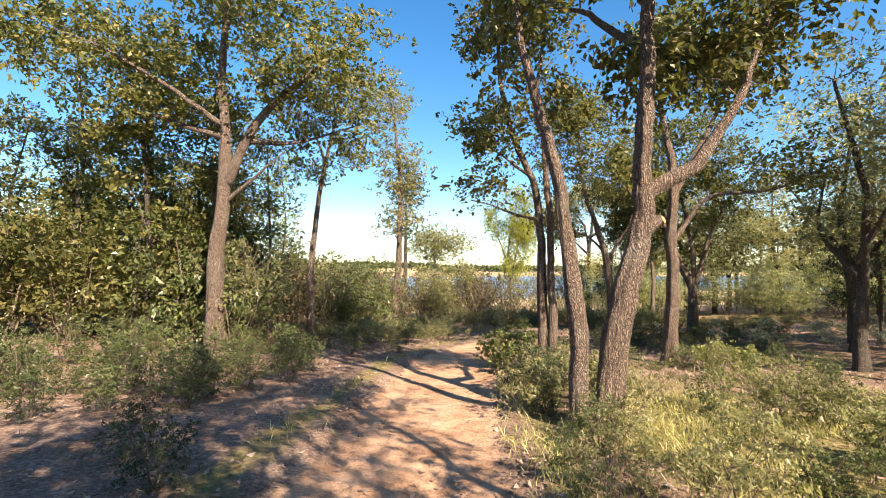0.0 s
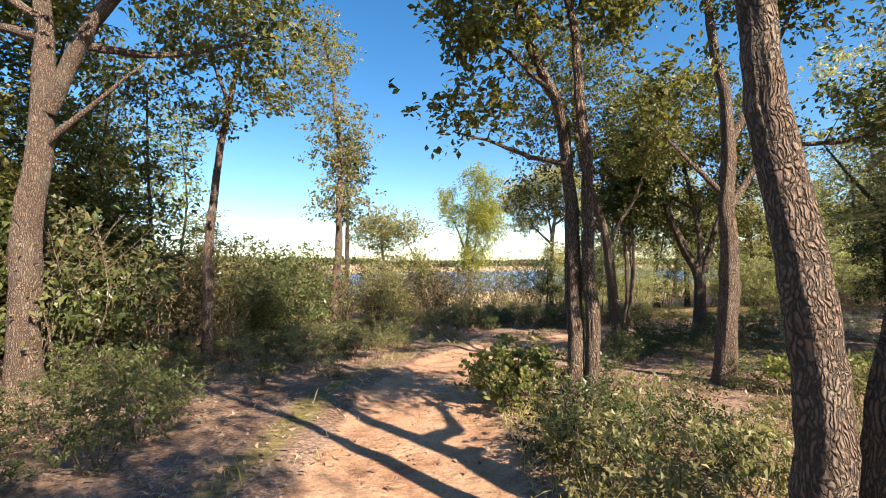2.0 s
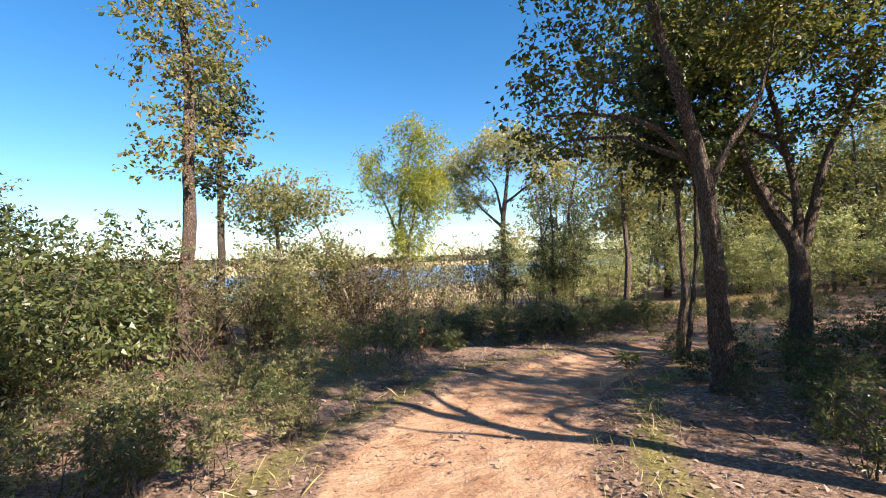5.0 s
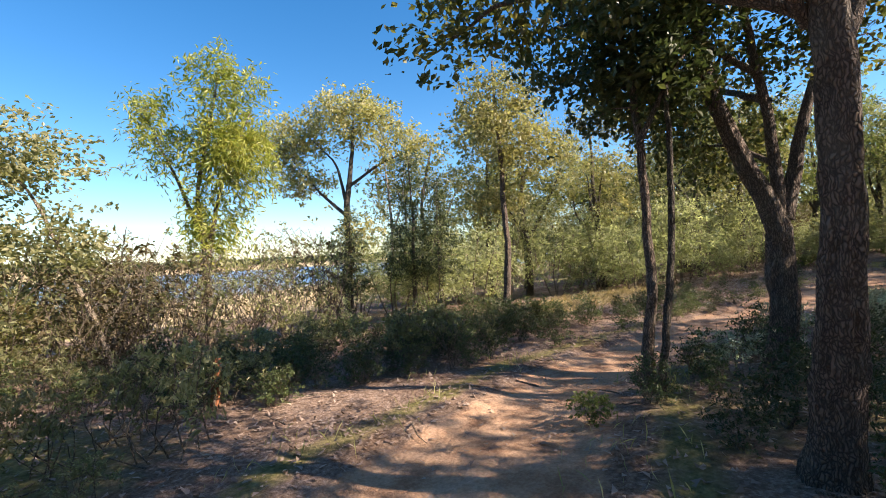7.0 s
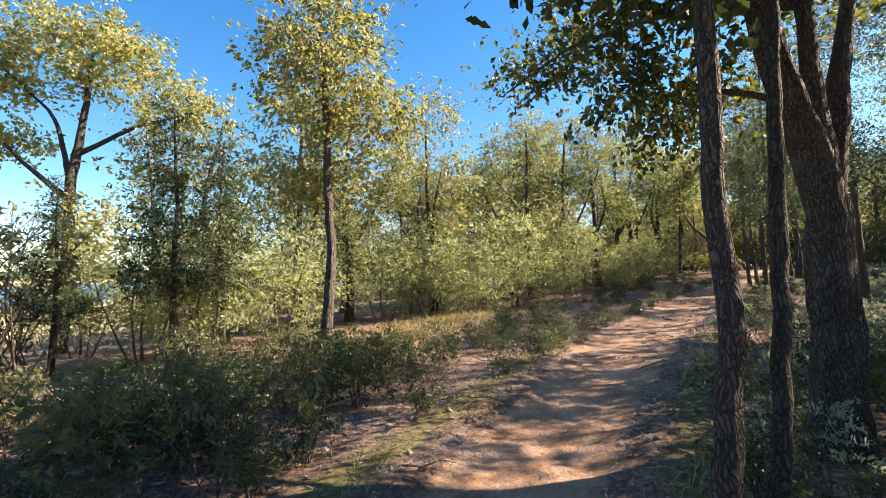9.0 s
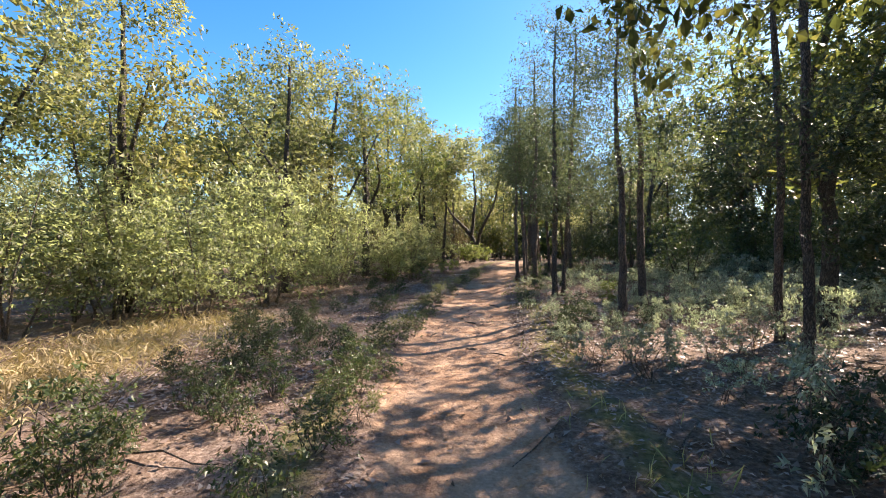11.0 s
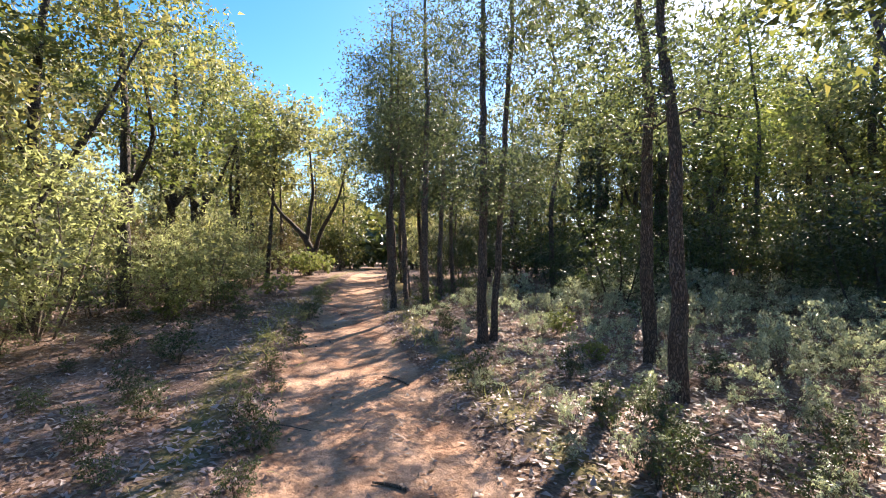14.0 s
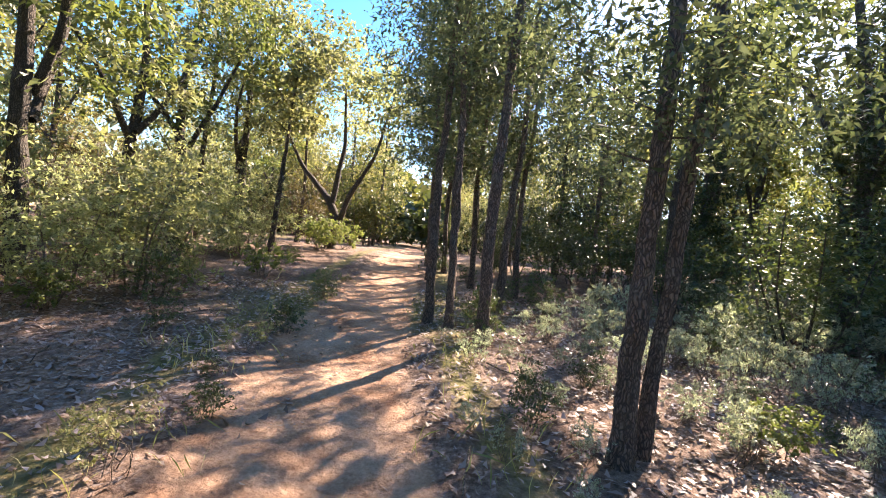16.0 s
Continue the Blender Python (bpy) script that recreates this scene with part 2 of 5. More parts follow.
def height(x, y):
    x, y = np.asarray(x, float), np.asarray(y, float)
    u, v = np.clip((x - 6) / 10, -1.6, 2.15), np.clip((y - 10) / 10, -1.6, 1.2)
    z = 0.018 + 0.013 * u - 0.336 * v + 0.155 * u * u + 0.111 * u * v + 0.029 * v * v
    z = z - 0.95 * smooth(y, 21, 42) - 1.6 * smooth(y, 55, 75) + 7.0 * smooth(y, 560, 760) * smooth(y, 0, 1)
    z = z + 7.0 * smooth(-x + 0.12 * (y - 240), 30, 130) * smooth(y, 170, 260)
    g = trail_gap(x, y)
    z = z - 0.05 * (1 - smooth(g, -0.35, 0.3)) + 0.02 * np.exp(-(g - 0.35) ** 2 / 0.06)
    near = 1 - smooth(np.hypot(x - 8, y - 9), 25, 60)
    return z + near * (0.07 * waves(x, y, 1.6, 3) + 0.032 * waves(x, y, 0.33, 5) + 0.014 * waves(x, y, 0.14, 8))


def h1(x, y):
    return float(height(np.array([x]), np.array([y]))[0])


def masks(x, y):
    g = trail_gap(x, y)
    sand = 1 - smooth(g, -0.3, 0.35)
    side = np.exp(-(((x + 0.2) / 0.6) ** 2 + ((y - 13.8) / 1.9) ** 2))
    sand = np.maximum(sand, np.maximum(side * 1.1, np.exp(-(((x + 2.0) / 1.3) ** 2 + ((y - 4.5) / 2.2) ** 2)) * 0.5))
    straw = np.maximum(np.exp(-(((x - 11.6) / 2.6) ** 2 + ((y - 18.4) / 0.8) ** 2)), smooth(y, 27, 36))
    straw = np.maximum(straw, 0.62 * np.exp(-(((x - 4.0) / 1.5) ** 2 + ((y - 4.2) / 1.3) ** 2)))
    grass = np.maximum(np.exp(-(((x - 3.4) / 2.2) ** 2 + ((y - 3.2) / 2.4) ** 2)), 0.6 * np.exp(-((g - 0.5) / 0.4) ** 2))
    grass = np.maximum(grass, 0.34 + 0.4 * waves(x, y, 1.4, 12))
    return sand, straw, grass


def axis(lo, hi, step, far):
    a = list(np.arange(lo, hi + 0.001, step))
    for s in (1, -1):
        d, edge = step, (a[-1] if s > 0 else a[0])
        more = []
        while abs(edge) < far:
            d *= 1.22
            edge += s * d
            more.append(edge)
        a = a + more if s > 0 else more[::-1] + a
    return np.array(a)


def mesh_of(name, verts, faces, mat=None, shade=True):
    me = bpy.data.meshes.new(name)
    me.from_pydata(verts if isinstance(verts, list) else verts.tolist(), [], faces if isinstance(faces, list) else faces.tolist())
    if shade:
        me.shade_smooth()
    if mat:
        me.materials.append(mat)
    return me


gx, gy = axis(-8, 25, 0.16, 2500), axis(0.0, 19.5, 0.16, 2500)
X, Y = np.meshgrid(gx, gy)
gv = np.stack([X.ravel(), Y.ravel(), height(X, Y).ravel()], 1)
n0, n1 = len(gx), len(gy)
ii = (np.arange(n1 - 1)[:, None] * n0 + np.arange(n0 - 1)[None]).ravel()
ground = new("ground", mesh_of("ground", gv, np.stack([ii, ii + 1, ii + n0 + 1, ii + n0], 1), ground_material()))
for key, value in zip(("sand", "straw", "grass"), masks(X, Y)):
    ground.data.attributes.new(key, "FLOAT", "POINT").data.foreach_set("value", value.ravel().astype(np.float32))
tagged(ground, "sandy forest floor with worn red trail and leaf litter", "ground", kind="structure")
LAKE_Z = -1.75
water = new("water", mesh_of("water", [(-2500, 50, LAKE_Z), (2500, 50, LAKE_Z), (2500, 2400, LAKE_Z), (-2500, 2400, LAKE_Z)], [(0, 1, 2, 3)], water_material()))
tagged(water, "blue rippled lake water beyond the trees", "lake", kind="structure")


# ---------------------------------------------------------------- building blocks
def part(name, me, parent, label=""):
    ob = new(name, me)
    ob.parent = parent
    return tagged(ob, label)


def leaves(centres, size, rng, along=None, narrow=0.55, up=0.4, shape=4):
    """Flat leaves, each a small bent blade, as vertices and faces."""
    n = len(centres)
    a = rng.normal(size=(n, 3)) if along is None else along + rng.normal(size=(n, 3)) * 0.35
    a /= np.linalg.norm(a, axis=1)[:, None]
    nn = rng.normal(size=(n, 3))
    nn[:, 2] = np.abs(nn[:, 2]) + up
    b = np.cross(nn, a)
    b /= np.linalg.norm(b, axis=1)[:, None] + 1e-9
    nn = np.cross(a, b)
    s = (size * rng.uniform(0.6, 1.3, n))[:, None]
    a, b, nn = a * s * 0.5, b * s * 0.5 * narrow, nn * s * 0.1
    if shape == 3:
        ring = [centres - a + b * 0.5, centres + a + nn, centres - a * 0.3 - b * 1.3]
    elif shape == 4:
        ring = [centres - a, centres + b * 1.1 + nn + a * 0.15, centres + a, centres - b * 1.1 + nn + a * 0.15]
    else:
        ring = [centres - a, centres - a * 0.35 + b * 0.85 + nn, centres + a * 0.45 + b * 0.9 + nn, centres + a, centres + a * 0.45 - b * 0.9 + nn, centres - a * 0.35 - b * 0.85 + nn]
    k = len(ring)
    v = np.stack(ring, 1).reshape(-1, 3)
    return v, np.arange(n * k).reshape(n, k)


def tube(V, F, pts, radii, sides, rough=0.0, seed=0):
    """A tapered, slightly lumpy tube along pts, added to V and F."""
    pts = np.asarray(pts, float)
    d = np.gradient(pts, axis=0)
    d /= np.linalg.norm(d, axis=1)[:, None] + 1e-9
    ref = np.array([1.0, 0.17, 0.05])
    u = np.cross(d, ref)
    u /= np.linalg.norm(u, axis=1)[:, None] + 1e-9
    w = np.cross(d, u)
    ang = np.arange(sides) * 2 * math.pi / sides
    base = len(V)
    for i, p in enumerate(pts):
        for j, t in enumerate(ang):
            r = radii[i]
            if rough:
                q = Vector((math.cos(t) * 2.2 + seed, math.sin(t) * 2.2, p[2] * 0.9))
                r *= 1 + rough * 1.2 * noise.noise(q) + rough * 0.9 * noise.noise(Vector((math.cos(t) * 7 + seed, math.sin(t) * 7, p[2] * 2.2))) + rough * 0.5 * noise.noise(Vector((math.cos(t) * 3 / (r + 0.02) * 0.5, math.sin(t) * 3 / (r + 0.02) * 0.5, p[2] * 5 + seed)))
            V.append(tuple(p + r * (math.cos(t) * u[i] + math.sin(t) * w[i])))
    for i in range(len(pts) - 1):
        for j in range(sides):
            k = (j + 1) % sides
            F.append((base + i * sides + j, base + i * sides + k, base + (i + 1) * sides + k, base + (i + 1) * sides + j))
    F.append(tuple(base + (len(pts) - 1) * sides + j for j in range(sides)))


def resample(nodes, step):
    """Smooth points and radii along a limb given by a few nodes (x, y, z, r)."""
    p = np.array(nodes, float)
    s = np.concatenate([[0], np.cumsum(np.linalg.norm(np.diff(p[:, :3], axis=0), axis=1))])
    n = max(3, int(s[-1] / step) + 1)
    q = np.linspace(0, s[-1], n)
    out = np.stack([np.interp(q, s, p[:, i]) for i in range(4)], 1)
    for _ in range(2):
        out[1:-1] = out[1:-1] * 0.5 + (out[:-2] + out[2:]) * 0.25
    return out


def grow(limbs, lumps, twigs, per_twig, size, seed, spread=0.28, sides=10, rough=0.0, droop=0.0, step=0.2, narrow=0.55, shape=4, fill=0.5, thin=1.0):
    """A tree's wood and leaves. limbs: node lists, the first one the trunk; lumps: ellipsoids (x, y, z, rx, ry, rz) that the crown fills."""
    rng = np.random.RandomState(seed)
    wood, BV, BF = [], [], []
    nodes = []
    for i, limb in enumerate(limbs):
        q = resample(limb, step)
        q[1:, :3] += np.cumsum(rng.normal(size=(len(q) - 1, 3)) * 0.008, axis=0)
        if i == 0 and limb[0][2] < 0.3:
            zz = q[:, 2] - q[0, 2]
            q[:, 3] *= 1 + 0.55 * np.exp(-zz / 0.16)
            q[0, 2] -= 0.15
        s = sides if limb[0][3] > 0.04 else max(4, sides // 2)
        LV, LF = [], []
        tube(LV, LF, q[:, :3], q[:, 3], s, rough * (1 if i == 0 else 0.7), seed + i)
        wood.append((LV, LF))
        nodes.append(q[len(q) // 4:] if i == 0 else q)
    N = np.concatenate(nodes)
    w = np.array([l[3] * l[4] * l[5] for l in lumps]) ** 0.8
    pick = rng.choice(len(lumps), twigs, p=w / w.sum())
    L = np.array(lumps)[pick]
    dirs = rng.normal(size=(twigs, 3))
    dirs /= np.linalg.norm(dirs, axis=1)[:, None]
    A = L[:, :3] + dirs * L[:, 3:] * (rng.uniform(0.15, 1.0, twigs) ** fill)[:, None]
    A = A[np.argsort([np.min(np.linalg.norm(N[:, :3] - a, axis=1)) for a in A])]
    C, D = [], []
    for a in A:
        d = np.linalg.norm(N[:, :3] - a, axis=1) + 0.6 * np.maximum(0, N[:, 2] - a[2])
        o = N[np.argmin(d)]
        ln = np.linalg.norm(a - o[:3])
        r0 = min(o[3] * 0.75, 0.006 + 0.012 * ln) * thin
        k = np.linspace(0, 1, int(ln / 0.32) + 2)
        p = o[:3] + (a - o[:3]) * k[:, None]
        p[:, 2] += (0.10 - droop) * ln * np.sin(k * math.pi)
        p[1:-1] += rng.normal(size=(len(k) - 2, 3)) * 0.05 * ln ** 0.5
        rr = r0 + (0.003 - r0) * k
        tube(BV, BF, p, rr, 3 if r0 < 0.014 else 5)
        N = np.concatenate([N, np.concatenate([p, rr[:, None]], 1)[1:]])
        m = rng.poisson(per_twig)
        q = max(1, int(round(m / 9)))
        spray = o[:3] + (a - o[:3]) * rng.uniform(0.4, 1.1, q)[:, None] + rng.normal(size=(q, 3)) * spread * np.array([1.0, 1.0, 0.8])
        c = spray[rng.randint(q, size=m)] + rng.normal(size=(m, 3)) * spread * np.array([0.35, 0.35, 0.23])
        if droop:
            c[:, 2] -= np.abs(rng.normal(size=m)) * droop * 2.2
        C.append(c)
        D.append(np.tile((a - o[:3]) / (ln + 1e-6) - np.array([0, 0, 0.4 + droop * 4]), (m, 1)))
    C, D = np.concatenate(C), np.concatenate(D)
    C[:, 2] = np.maximum(C[:, 2], 0.05)
    lv, lf = leaves(C, size, rng, D + rng.normal(size=D.shape) * 0.5, narrow, shape=shape)
    return wood, (BV, BF), (lv, lf)


def tree(name, x, y, label, category, bark, leaf, group="", **spec):
    """A tree at (x, y): an Empty at its foot with trunk, branches and crown under it."""
    wood, twig, crown = grow(**spec)
    root = new(name)
    root.location = (x, y, h1(x, y))
    for i, w in enumerate(wood):
        part("limb" if i else "trunk", mesh_of("limb" if i else "trunk", *w, bark), root)
    tagged(part("twig_growth", mesh_of("twig_growth", *twig, bark), root), kind="stuff")
    tagged(part("crown", mesh_of("crown", *crown, leaf, False), root), kind="stuff")
    return tagged(root, label, category, group)


def taper(points, r0, r1):
    """Nodes (x, y, z, r) from points, thinning evenly from r0 to r1."""
    n = len(points) - 1
    return [(*p, r0 + (r1 - r0) * i / n) for i, p in enumerate(points)]


# ---------------------------------------------------------------- oaks along the first stretch of trail
tree("oak_tree", -4.55, 8.3, "tall rough-barked oak with spreading limbs and thinning olive leaves", "tree", BARK_OAK, LEAF_OAK, sides=24, rough=0.16, seed=11,
     limbs=[taper([(-0.11, 0, -0.05), (-0.1, 0, 2.05), (0.06, 0, 3.55), (0.06, 0, 4.6), (-0.02, -0.1, 5.5), (0.12, -0.2, 6.8), (0.2, -0.2, 8.2)], 0.175, 0.035),
            taper([(0.08, 0, 3.55), (0.64, -0.1, 4.76), (1.29, -0.25, 5.3), (2.14, -0.4, 5.87), (2.9, -0.6, 6.4)], 0.1, 0.02),
            taper([(0.0, 0, 4.5), (-0.76, 0.1, 4.73), (-1.89, 0.2, 5.1), (-2.7, 0.2, 4.75)], 0.07, 0.015),
            taper([(0.03, 0, 4.5), (-0.25, 0.3, 5.44), (-0.7, 0.5, 6.3)], 0.07, 0.015),
            taper([(0.5, -0.05, 4.4), (1.29, 0.2, 4.4), (1.8, 0.3, 4.55), (2.8, 0.5, 4.95)], 0.055, 0.012),
            taper([(0.08, 0, 3.15), (0.64, -0.1, 3.62), (1.29, -0.15, 4.15)], 0.05, 0.012),
            taper([(0, 0, 4.7), (-0.9, -0.5, 5.4), (-2.0, -0.9, 6.0), (-3.0, -1.0, 6.3)], 0.06, 0.012)],
     lumps=[(0.2, -0.2, 7.6, 1.9, 1.8, 1.3), (2.4, -0.4, 6.2, 1.3, 1.1, 0.9), (-1.9, -0.2, 6.2, 1.6, 1.4, 1.0), (-2.4, 0.2, 5.0, 1.5, 1.0, 0.55), (2.3, 0.4, 4.9, 1.2, 0.9, 0.5), (1.2, -0.3, 5.6, 1.0, 0.9, 0.6), (-0.9, 0.3, 5.4, 0.9, 0.8, 0.5), (-3.2, -0.8, 6.4, 1.2, 1.0, 0.8)],
     twigs=330, per_twig=62, size=0.11, spread=0.22)
oak = tree("oak_tree", 1.6, 3.5, "two-stemmed furrowed oak with a sawn-off limb stub", "tree", BARK_OAK, LEAF_OAK, sides=36, rough=0.2, seed=12, step=0.09,
     limbs=[taper([(0.0, 0, -0.08), (0.18, -0.01, 0.94), (0.4, -0.02, 1.7), (0.5, -0.03, 2.13), (0.47, -0.03, 2.68), (0.48, -0.03, 3.3), (0.49, -0.03, 4.2), (0.5, 0, 5.8), (0.4, 0.1, 7.2)], 0.14, 0.035),
            taper([(-0.2, 0.03, -0.12), (-0.2, 0.01, 0.95), (-0.26, 0.02, 1.71), (-0.39, 0.02, 2.58), (-0.6, 0.04, 3.3), (-0.75, 0.05, 4.0), (-0.95, 0.2, 5.8)], 0.105, 0.025),
            taper([(0.48, -0.03, 2.02), (0.57, -0.035, 2.09), (0.67, -0.04, 2.14)], 0.07, 0.052),
            taper([(0.5, -0.03, 2.4), (1.02, -0.06, 2.71), (1.27, -0.08, 3.06), (1.52, -0.09, 3.5), (2.1, 0, 4.9)], 0.085, 0.02),
            taper([(0.5, 0, 4.0), (0.1, 0.6, 4.7), (-0.2, 1.1, 5.1)], 0.05, 0.012)],
     lumps=[(0.4, 0.4, 6.6, 2.1, 1.9, 1.3), (2.2, 0.0, 5.0, 1.2, 1.2, 0.9), (-1.0, 0.4, 5.4, 1.2, 1.2, 0.8), (0.9, -1.4, 5.6, 1.4, 1.1, 0.8), (0.9, 0.5, 4.0, 0.9, 0.8, 0.6), (1.9, 0.3, 4.2, 1.0, 0.9, 0.6), (-0.6, 0.5, 4.2, 0.7, 0.8, 0.6)],
     twigs=225, per_twig=72, size=0.1, spread=0.22)
tree("oak_tree", 1.7, 6.35, "oak with two dark close stems beside a green bush", "tree", BARK_OAK, LEAF_OAK, sides=28, rough=0.18, seed=13, step=0.11,
     limbs=[taper([(-0.05, 0, -0.08), (-0.06, 0.01, 0.97), (-0.07, 0.01, 2.22), (-0.17, 0.03, 3.17), (-0.48, 0.08, 3.9), (-0.68, 0.11, 4.9), (-0.7, 0.2, 6.2)], 0.085, 0.025),
            taper([(0.05, -0.03, -0.1), (0.09, -0.03, 0.97), (0.07, -0.01, 2.6), (-0.04, 0.01, 3.7), (-0.19, 0.03, 4.6), (0.05, 0.1, 6.0)], 0.075, 0.02),
            taper([(-0.11, 0.02, 2.55), (-0.5, 0.08, 2.65), (-0.87, 0.14, 2.84), (-1.2, 0.19, 2.9)], 0.03, 0.007),
            taper([(-0.19, 0.03, 3.25), (-0.6, -0.1, 3.5), (-1.0, -0.1, 3.8)], 0.03, 0.007)],
     lumps=[(-0.4, 0.2, 6.1, 1.1, 1.0, 0.8), (-0.9, 0.15, 3.1, 0.6, 0.5, 0.33), (-0.75, 0.1, 4.1, 0.75, 0.7, 0.55), (0.5, 0.1, 4.5, 0.6, 0.6, 0.6)],
     twigs=135, per_twig=74, size=0.085, spread=0.18)
tree("oak_tree", 4.6, 11.33, "slim dark oak leaning over the trail", "tree", BARK_OAK, LEAF_OAK, sides=28, rough=0.18, seed=14, step=0.11,
     limbs=[taper([(0.18, 0.1, -0.06), (0.1, 0.05, 0.5), (-0.03, -0.03, 1.0), (-0.1, -0.05, 2.0), (-0.17, -0.02, 2.5), (-0.35, 0, 3.05), (-0.6, 0.02, 3.8), (-0.75, 0.05, 4.8), (-0.8, 0.1, 6.2)], 0.125, 0.03),
            taper([(-0.17, -0.02, 2.5), (-0.6, 0.02, 3.0), (-1.2, 0.16, 3.15), (-1.79, 0.37, 3.2)], 0.035, 0.008),
            taper([(-0.1, -0.05, 2.1), (0.05, -0.2, 2.68), (0.4, -0.38, 3.2), (0.6, -0.4, 4.0)], 0.045, 0.01),
            taper([(-0.17, -0.02, 2.55), (-0.5, 0.8, 3.05), (-0.8, 1.65, 3.2), (-0.7, 2.55, 3.15)], 0.035, 0.008)],
     lumps=[(-0.85, 1.77, 3.25, 0.6, 0.9, 0.3), (-0.8, 0.1, 5.8, 1.4, 1.3, 1.2), (-1.55, 0.27, 3.45, 0.6, 0.5, 0.35), (-1.2, 0.2, 4.4, 0.9, 0.8, 0.6), (0.4, -0.2, 4.4, 1.0, 1.0, 0.8)],
     twigs=175, per_twig=86, size=0.078, spread=0.19)
tree("oak_tree", 4.45, 7.9, "straight grey oak with crooked limbs and a long side branch", "tree", BARK_OAK, LEAF_OAK, sides=24, rough=0.18, seed=15,
     limbs=[taper([(0.01, 0, -0.06), (0.12, -0.02, 1.46), (0.11, -0.02, 2.66), (0.17, -0.03, 3.96), (-0.04, 0, 5.06), (-0.1, 0, 6.4)], 0.14, 0.035),
            taper([(0.11, -0.02, 2.6), (-0.39, 0.06, 3.16), (-0.85, 0.13, 3.6)], 0.045, 0.01),
            taper([(0.12, 0, 2.4), (0.84, 0, 3.4), (2.2, -0.1, 3.5), (3.2, -0.1, 3.95)], 0.055, 0.01),
            taper([(0.15, -0.03, 3.3), (0.9, 0, 4.7), (1.7, 0, 6.3)], 0.06, 0.015)],
     lumps=[(0.4, 0, 6.2, 1.3, 1.2, 1.0), (-0.8, 0.1, 4.0, 0.6, 0.6, 0.45), (2.4, -0.1, 4.0, 1.1, 0.9, 0.55), (1.6, 0, 6.0, 1.0, 1.0, 0.8)],
     twigs=115, per_twig=76, size=0.095, spread=0.22)
tree("oak_tree", 7.35, 12.45, "forked oak with grey furrowed trunk and a limb over the trail", "tree", BARK_OAK, LEAF_OAK, sides=28, rough=0.18, seed=16, step=0.14,
     limbs=[taper([(0.0, 0, -0.06), (0.05, -0.04, 1.05), (0.06, -0.05, 1.5), (-0.17, 0.13, 2.1), (-0.42, 0.32, 2.88), (-0.58, 0.42, 3.9), (-0.7, 0.5, 5.3)], 0.15, 0.045),
            taper([(0.05, -0.04, 1.5), (0.1, -0.07, 2.47), (-0.1, 0.1, 4.03), (-0.3, 0.2, 5.8)], 0.075, 0.02),
            taper([(0.12, -0.09, 1.6), (0.25, -0.19, 2.39), (0.39, -0.29, 3.06), (0.85, -0.61, 4.2)], 0.085, 0.022),
            taper([(-0.02, 0.02, 3.2), (-0.7, 0.6, 3.7), (-1.3, 1.3, 4.0), (-1.9, 1.7, 3.8)], 0.04, 0.01),
            taper([(0.05, -0.03, 2.9), (0.9, 0.9, 3.5), (1.6, 1.9, 3.75), (2.1, 2.9, 3.6)], 0.045, 0.01),
            taper([(0.08, -0.06, 2.2), (0.5, 0.55, 2.6), (0.9, 1.2, 2.75)], 0.035, 0.01)],
     lumps=[(0.6, 1.05, 2.75, 0.9, 0.5, 0.45), (1.7, 0.6, 2.7, 0.8, 0.6, 0.5), (1.6, 2.1, 3.7, 0.8, 1.0, 0.4), (-0.6, 0.9, 3.2, 0.8, 0.7, 0.45), (0.7, -0.1, 3.5, 1.0, 0.9, 0.5), (-0.2, 0.2, 5.5, 1.9, 1.8, 1.3), (-1.3, 1.5, 4.1, 1.0, 0.8, 0.45), (0.9, -0.6, 4.6, 1.1, 1.0, 0.8), (-0.7, 0.5, 4.4, 0.9, 0.9, 0.6)],
     twigs=330, per_twig=84, size=0.085, spread=0.2)
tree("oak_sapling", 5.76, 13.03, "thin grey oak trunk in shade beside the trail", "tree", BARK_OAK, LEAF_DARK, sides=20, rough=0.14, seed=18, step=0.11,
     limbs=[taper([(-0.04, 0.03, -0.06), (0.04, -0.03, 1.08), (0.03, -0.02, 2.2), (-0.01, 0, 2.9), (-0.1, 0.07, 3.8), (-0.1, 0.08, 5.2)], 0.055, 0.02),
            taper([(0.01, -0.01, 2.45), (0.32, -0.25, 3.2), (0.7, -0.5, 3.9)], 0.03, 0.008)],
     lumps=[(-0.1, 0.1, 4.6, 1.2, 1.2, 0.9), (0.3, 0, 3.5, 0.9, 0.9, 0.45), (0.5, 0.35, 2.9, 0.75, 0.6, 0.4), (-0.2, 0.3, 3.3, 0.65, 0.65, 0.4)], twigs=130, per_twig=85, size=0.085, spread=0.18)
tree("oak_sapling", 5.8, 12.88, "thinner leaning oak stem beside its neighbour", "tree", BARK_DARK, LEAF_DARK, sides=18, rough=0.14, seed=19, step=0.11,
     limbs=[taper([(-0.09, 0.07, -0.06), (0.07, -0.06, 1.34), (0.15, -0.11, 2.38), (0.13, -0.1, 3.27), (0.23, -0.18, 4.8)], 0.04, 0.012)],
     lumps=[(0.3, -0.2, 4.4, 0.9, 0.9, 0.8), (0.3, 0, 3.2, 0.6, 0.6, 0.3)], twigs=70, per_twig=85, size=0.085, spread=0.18)

